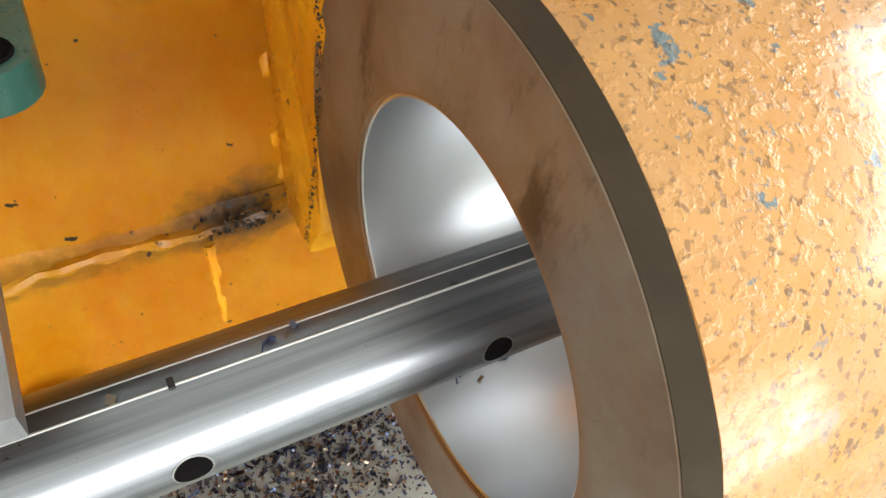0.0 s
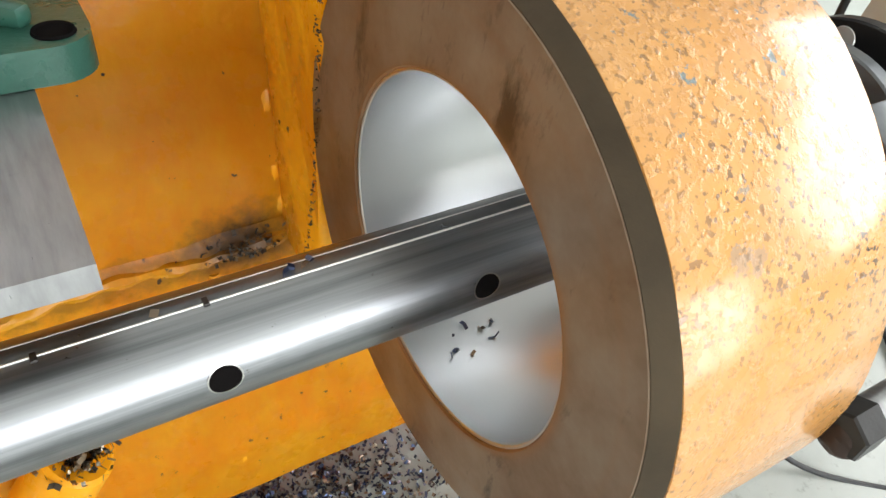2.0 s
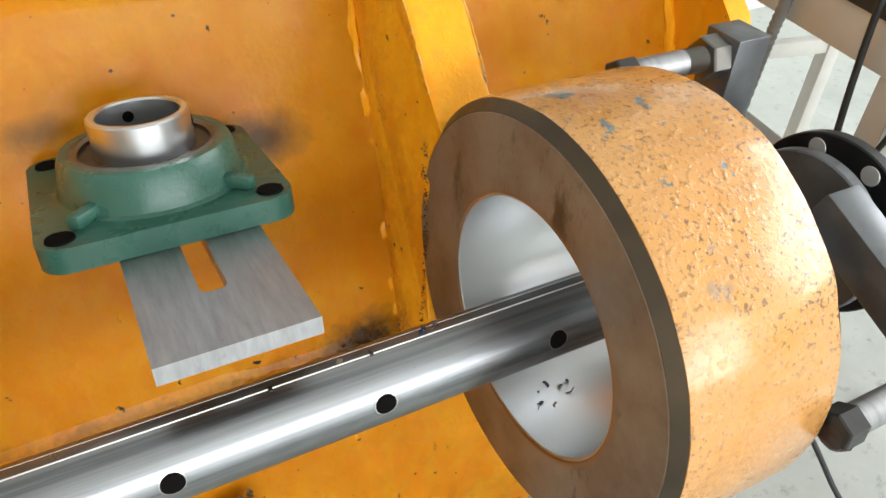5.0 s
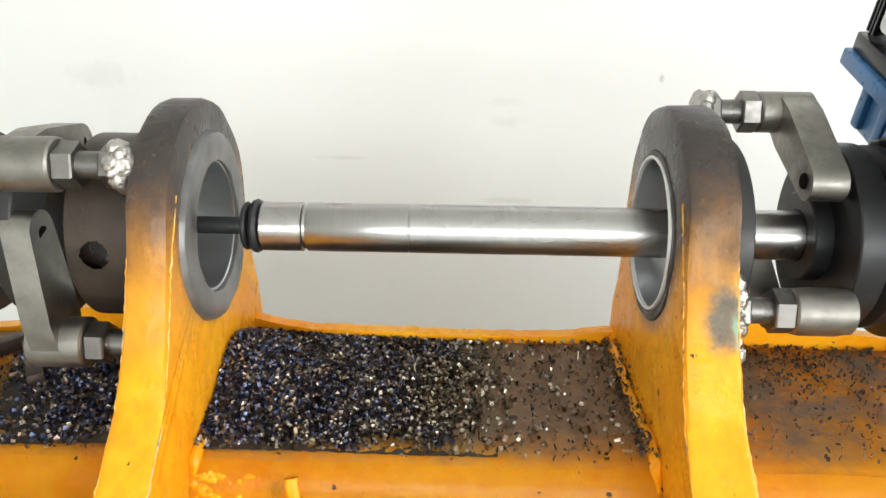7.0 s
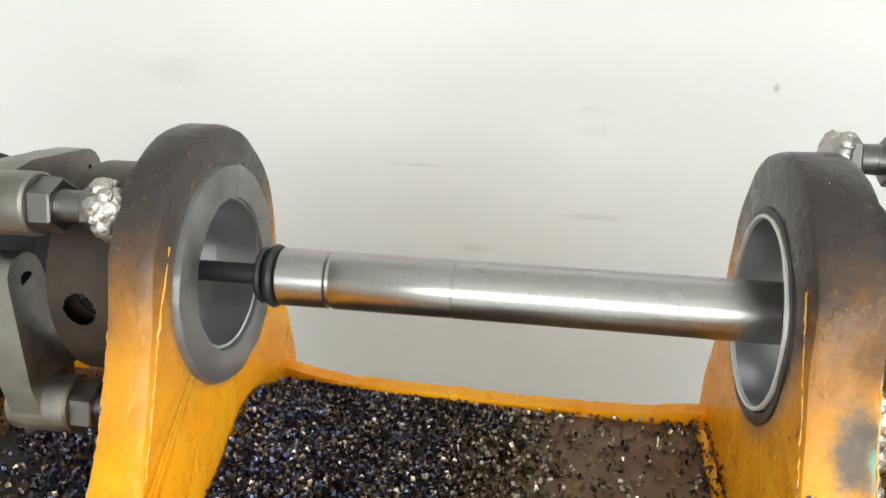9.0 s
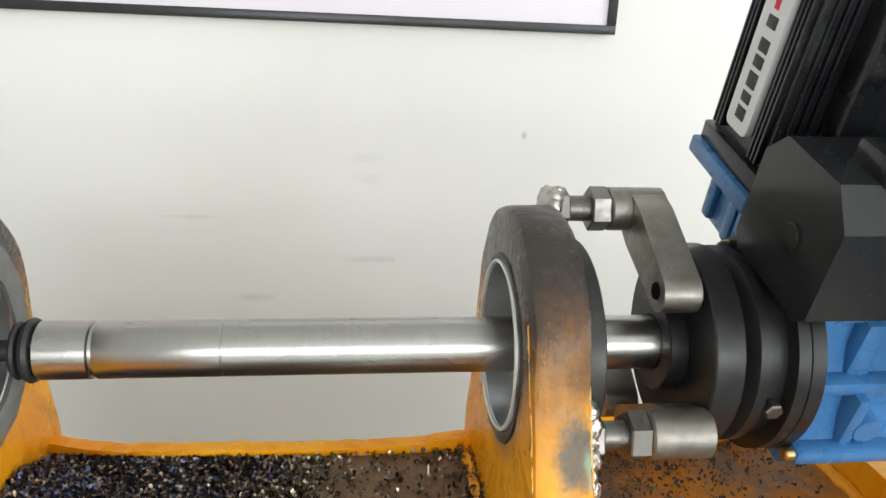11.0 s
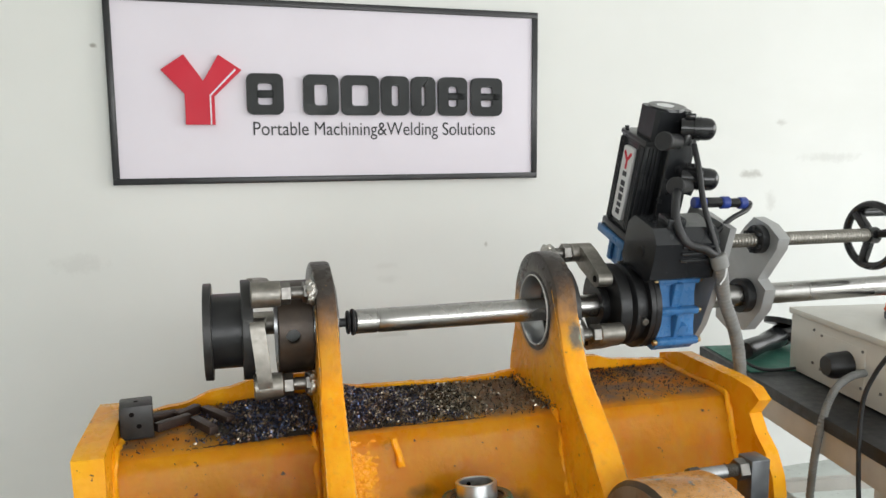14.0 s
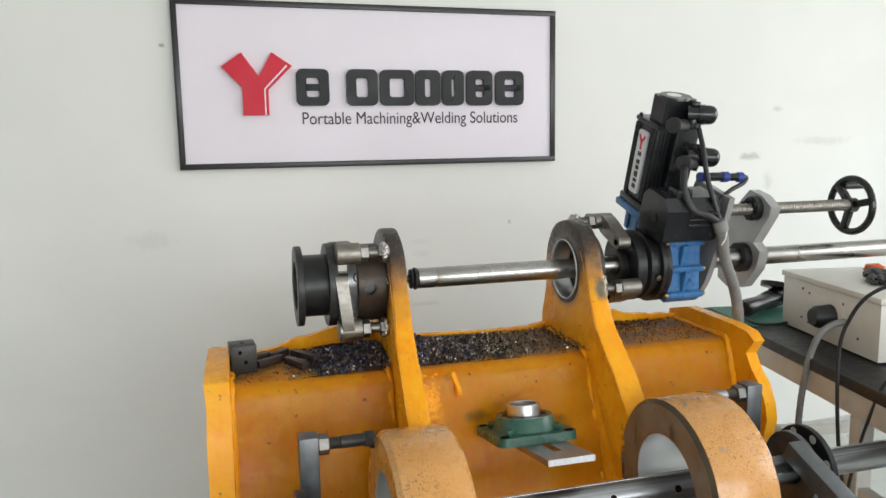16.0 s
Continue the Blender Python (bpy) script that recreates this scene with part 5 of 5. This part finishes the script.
conduit = sweep(glide([(0.985, 0.552, 0.834), (0.930, 0.542, 0.832), (0.880, 0.533, 0.812), (0.842, 0.524, 0.760), (0.824, 0.527, 0.66), (0.820, 0.533, 0.54), (0.818, 0.54, 0.30), (0.84, 0.56, 0.02), (0.90, 0.60, FLOOR + 0.016)], 22), 0.0080, 14, 0.0016, 2)
conduit.transform(BENCH.inverted())
part("conduit", conduit, "sleeve", cbox, "grey corrugated conduit")

grinder = thing("angle_grinder", "dark grey-green angle grinder lying on the mat", "angle grinder")
grinder.matrix_world = BENCH @ Matrix.Translation((0.150, -0.125, 0.789)) @ Matrix.Rotation(radians(38), 4, "Z")
part("body", lathe([(-0.14, 0.0), (-0.14, 0.024), (-0.12, 0.030), (-0.02, 0.026), (0.03, 0.031), (0.08, 0.033), (0.10, 0.030), (0.10, 0)], None, 24), "motor", grinder)
part("gear_head", box(0.095, 0.145, -0.024, 0.024, -0.028, 0.032, 0.008), "scale", grinder)
part("guard", lathe([(0.012, 0.0), (0.012, 0.058), (0.030, 0.058), (0.030, 0.054), (0.016, 0.054), (0.016, 0.0)], Matrix.Translation((0.125, 0, 0.02)) @ Matrix.Rotation(radians(-72), 4, "Y"), 32), "black", grinder)
part("side_handle", rod(-0.04, 0.05, 0, 0, 0.014, 0.004, 16), "rubber", grinder).matrix_parent_inverse = Matrix.Translation((0.12, -0.05, 0.0)) @ Matrix.Rotation(radians(90), 4, "Z")
part("power_cord", sweep(glide([(-0.138, 0, 0), (-0.18, -0.01, -0.015), (-0.20, -0.08, -0.027), (-0.12, -0.14, -0.027), (-0.02, -0.17, -0.027), (0.02, -0.13, -0.027)], 8), 0.0045, 8), "rubber", grinder)
glove = thing("work_glove", "black and orange work glove lying on the box", "glove")
glove.matrix_world = BENCH @ Matrix.Translation((0.30, -0.50, 0.947)) @ Matrix.Rotation(radians(60), 4, "Z")
part("palm", lump((0, 0, 0), 0.045, 3, (1.3, 0.8, 0.38)), "rubber", glove)
part("cuff", lump((0.09, 0.0, 0.0), 0.036, 5, (0.9, 0.8, 0.5)), "orange", glove, "orange cuff")
for n, y in enumerate((-0.02, 0.0, 0.02)):
    part("finger", lump((-0.07, y, -0.003), 0.022, 8 + n, (1.9, 0.6, 0.6)), "rubber", glove)
cable = thing("power_cable", "thick black cable hanging from the workbench to the floor", "cable")
part("cable", sweep(glide([(1.35, 0.30, 0.765), (1.25, 0.22, 0.80), (1.10, 0.20, 0.96), (0.93, 0.225, 1.022), (0.82, 0.30, 0.980), (0.795, 0.355, 0.89), (0.79, 0.372, 0.79), (0.79, 0.36, 0.60), (0.795, 0.335, 0.44), (0.80, 0.30, 0.25), (0.84, 0.20, 0.05), (0.95, 0.05, FLOOR + 0.01), (1.3, -0.2, FLOOR + 0.01)], 12), 0.0048), "rubber", cable)
cable = thing("power_cable", "thin black cable slanting down from the workbench", "cable")
part("cable", sweep(glide([(0.92, 0.19, 0.757), (0.83, 0.215, 0.80), (0.798, 0.24, 0.765), (0.795, 0.272, 0.672), (0.795, 0.297, 0.585), (0.80, 0.33, 0.43), (0.82, 0.34, 0.15), (0.90, 0.28, FLOOR + 0.008), (1.2, 0.3, FLOOR + 0.008)], 12), 0.004), "rubber", cable)
cable = thing("power_cable", "black cable lying in loops on the floor", "cable")
part("cable", sweep(glide([(0.55, 0.30, FLOOR + 0.008), (0.75, 0.05, FLOOR + 0.008), (1.0, -0.15, FLOOR + 0.008), (1.25, 0.05, FLOOR + 0.008), (1.5, 0.5, FLOOR + 0.008), (1.6, 1.0, FLOOR + 0.008)], 14), 0.006), "rubber", cable)

# ---- loose things on the bracket ----
cube = thing("steel_block", "black steel block with drilled holes on the bracket", "steel block")
cube.matrix_world = Matrix.Translation((-0.664, 0.655, TOP + 0.003)) @ Matrix.Rotation(radians(6), 4, "Z")
blk = part("block", box(-0.030, 0.030, -0.030, 0.030, 0.0, 0.066, 0.003), "scale", cube)
# the block is uncut; dark discs give the drilled holes their shade
for m in (Matrix.Translation((0.004, -0.0303, 0.026)) @ Matrix.Rotation(radians(90), 4, "Z"), Matrix.Translation((-0.008, -0.0303, 0.050)) @ Matrix.Rotation(radians(90), 4, "Z"), Matrix.Translation((0.0, 0.0, 0.0663)) @ Matrix.Rotation(radians(90), 4, "Y")):
    part("drilled_hole", lathe([(0.0, 0.0), (0.0, 0.0045), (0.0008, 0.005)], m, 16), "hole", blk)
for x, y, a, ln in ((-0.600, 0.68, 35, 0.075), (-0.575, 0.735, 50, 0.06), (-0.540, 0.645, -62, 0.085), (-0.515, 0.700, -58, 0.10), (-0.622, 0.725, 20, 0.05)):
    st = thing("steel_offcut", "rusty brown steel bar offcut lying among the chips", "steel offcut", "offcuts by the block")
    st.matrix_world = Matrix.Translation((x, y, TOP + 0.011)) @ Matrix.Rotation(radians(a), 4, "Z")
    part("bar", box(-ln / 2, ln / 2, -0.009, 0.009, -0.008, 0.009, 0.0015), "burnt", st)
washer = thing("washer", "small steel washer lying on the sooty top", "washer")
part("ring", lathe([(TOP + 0.002, 0.006), (TOP + 0.0045, 0.006), (TOP + 0.0045, 0.011), (TOP + 0.002, 0.011)], Matrix.Translation((-0.470, 0.745, 0)) @ Matrix.Rotation(radians(-90), 4, "Y"), 24, True), "bolt", washer)


# ---- steel chips ----
def chips(name, spots, material, seed, label, broad=1.0):
    """Curled flakes scattered over places (x, y, z, size)."""
    rng = random.Random(seed)
    verts, faces = [], []
    for x, y, z, size in spots:
        turn = Euler((rng.uniform(0, 6.3), rng.uniform(0, 6.3), rng.uniform(0, 6.3))).to_matrix()
        w, ln, curl = broad * size * rng.uniform(0.2, 0.42), size * rng.uniform(0.55, 1.15), rng.uniform(0.5, 1.7)
        k = len(verts)
        for i in range(3):
            a = (i - 1) * curl
            for s in (-1, 1):
                verts.append(tuple(turn @ Vector((ln * math.sin(a) / curl, s * w, ln * (1 - math.cos(a)) / curl)) + Vector((x, y, z))))
        faces += [(k, k + 1, k + 3, k + 2), (k + 2, k + 3, k + 5, k + 4)]
    me = bpy.data.meshes.new(name)
    me.from_pydata(verts, [], faces)
    me.materials.append(M[material])
    ob = tagged(new(name, me), label, "steel chips", kind="stuff")
    return ob


def heap(x, y):
    """The height of the pile over the top plate."""
    a = 0.046 * math.exp(-((x + 0.272) / 0.065) ** 2 - ((y - 0.70) / 0.075) ** 2) + 0.012 * math.exp(-((x + 0.18) / 0.07) ** 2 - ((y - 0.67) / 0.08) ** 2)
    b = 0.030 * math.exp(-((x + 0.36) / 0.07) ** 2 - ((y - 0.68) / 0.09) ** 2) + 0.010 * math.exp(-((x + 0.45) / 0.08) ** 2 - ((y - 0.69) / 0.09) ** 2)
    return a if x > -0.3 else b


def scatter(n, x0, x1, y0, y1, keep, size, seed, layers=1.0):
    rng = random.Random(seed)
    out = []
    while len(out) < n:
        x, y = rng.uniform(x0, x1), rng.uniform(y0, y1)
        if rng.random() < keep(x, y):
            h = heap(x, y)
            out.append((x, y, TOP + 0.0015 + h * (1 - 0.25 * rng.random() * layers) + rng.uniform(0, 0.002), size * rng.uniform(0.6, 1.25)))
    return out


def smoothstep(a, b, x):
    s = min(1.0, max(0.0, (x - a) / (b - a)))
    return s * s * (3 - 2 * s)


dense = lambda x, y: (1 - smoothstep(-0.13, -0.05, x + 0.10 * (noise.noise((x * 14, y * 14, 2.0))))) * smoothstep(0.555, 0.60, y + 0.03 * noise.noise((x * 20, 0, 5)))
sparse = lambda x, y: (1 - smoothstep(-0.08, 0.06, x)) * 0.9 * smoothstep(0.55, 0.60, y) + 0.13
left = lambda x, y: smoothstep(-0.56, -0.42, x + 0.08 * noise.noise((x * 12, y * 12, 9))) * smoothstep(0.55, 0.61, y + 0.04 * noise.noise((x * 18, 1, 5)))


def mound(x0, x1, name, label):
    """The solid heart of the pile, dark and rough under the loose flakes."""
    bm = bmesh.new()
    nx, ny = 60, 46
    grid = [[bm.verts.new((x0 + (x1 - x0) * i / nx, 0.56 + 0.25 * j / ny, 0)) for j in range(ny + 1)] for i in range(nx + 1)]
    for col in grid:
        for p in col:
            p.co.z = TOP - 0.003 + heap(p.co.x, p.co.y) * 0.93 + 0.002 * noise.noise(p.co * 120)
    for i in range(nx):
        for j in range(ny):
            bm.faces.new((grid[i][j], grid[i + 1][j], grid[i + 1][j + 1], grid[i][j + 1]))
    return tagged(part(name, bm, "specks"), label, "steel chips", kind="stuff")


mound(-0.281, 0.02, "chip_heap", "dense heap of dark steel chips against the ear")
mound(-0.56, -0.330, "chip_heap", "dark heap of steel chips behind the ear")
chips("steel_chips", scatter(17000, -0.279, -0.02, 0.56, 0.80, dense, 0.0044, 1), "chips", 1, "blued steel chips heaped on the bracket")
chips("steel_chips", scatter(5200, -0.22, 0.165, 0.56, 0.80, sparse, 0.0050, 2), "bright_chips", 2, "loose steel chips scattered over the sooty top")
chips("steel_chips", scatter(6500, -0.60, -0.325, 0.55, 0.80, left, 0.0046, 3), "chips", 3, "dark steel chips lying behind the scorched ear")
chips("soot_crumbs", scatter(1100, 0.25, 0.575, 0.56, 0.80, lambda x, y: 0.15 + 0.85 * smoothstep(0.66, 0.78, y) * (1 - smoothstep(0.40, 0.58, x)), 0.0040, 4, 0), "specks", 4, "dark oily crumbs on the bracket top")
chips("soot_crumbs", scatter(700, -0.68, 0.165, 0.545, 0.80, lambda x, y: 0.5, 0.0038, 5, 0), "specks", 5, "dark crumbs along the bracket top")
rng = random.Random(12)
chips("floor_chips", [(rng.gauss(0.17, 0.13), rng.gauss(0.33, 0.10), FLOOR + 0.002 + abs(rng.gauss(0, 0.005)), rng.uniform(0.004, 0.008)) for _ in range(4200)], "chips", 6, "steel chips scattered on the floor below the bracket")
chips("bore_chips", [(x, LOW_Y + 0.1105 * math.sin(a), LOW_Z - 0.1105 * math.cos(a) + 0.0015, 0.005) for x, a in ((0.206, -0.05), (0.212, 0.0), (0.220, -0.08), (0.244, -0.02), (0.238, 0.07), (0.215, 0.10), (0.228, 0.14), (0.25, 0.10))], "chips", 7, "few steel chips lying in the bore")
chips("bar_chips", [(x, LOW_Y + 0.006 + dy, LOW_Z + 0.0305, 0.006) for x, dy in ((0.085, 0.0), (0.090, 0.002), (0.096, 0.001), (0.101, 0.003), (0.02, 0.0))], "chips", 8, "small steel chips stuck on the bar")
rng = random.Random(15)
chips("burnt_crumbs", [(0.135 + rng.gauss(0, 0.018), 0.412 + rng.uniform(-0.012, 0.004), 0.402 + abs(rng.gauss(0, 0.010)), rng.uniform(0.002, 0.005)) for _ in range(170)], "specks", 9, "burnt crumbs caught on the weld seam")
rng = random.Random(16)
chips("soot_crumbs", [(rng.uniform(0.160, 0.178), rng.uniform(0.56, 0.80), TOP + abs(rng.gauss(0, 0.007)), rng.uniform(0.002, 0.005)) for _ in range(420)], "specks", 10, "oily crumbs packed along the foot of the ear")
rng = random.Random(21)
chips("stub_chips", [(-0.048 + rng.gauss(0, 0.013), 0.340 + rng.gauss(0, 0.012), 0.268 + abs(rng.gauss(0, 0.006)), rng.uniform(0.004, 0.008)) for _ in range(260)], "bright_chips", 11, "steel chips lying in the yellow stub")
rng = random.Random(22)
chips("curled_swarf", [(0.135 + rng.gauss(0, 0.016), rng.uniform(0.66, 0.79), TOP + 0.003, rng.uniform(0.007, 0.013)) for _ in range(16)], "bright_chips", 12, "long curled bright swarf by the ear", 0.25)
rng = random.Random(31)
chips("burnt_crumbs", [(0.1765, 0.364 - 0.010 * math.sin(3 * f) + rng.gauss(0, 0.0025), 0.70 - 0.28 * f, rng.uniform(0.0010, 0.0024)) for f in [rng.random() for _ in range(150)]], "specks", 13, "dark crumbs along the joint of ear and boss")
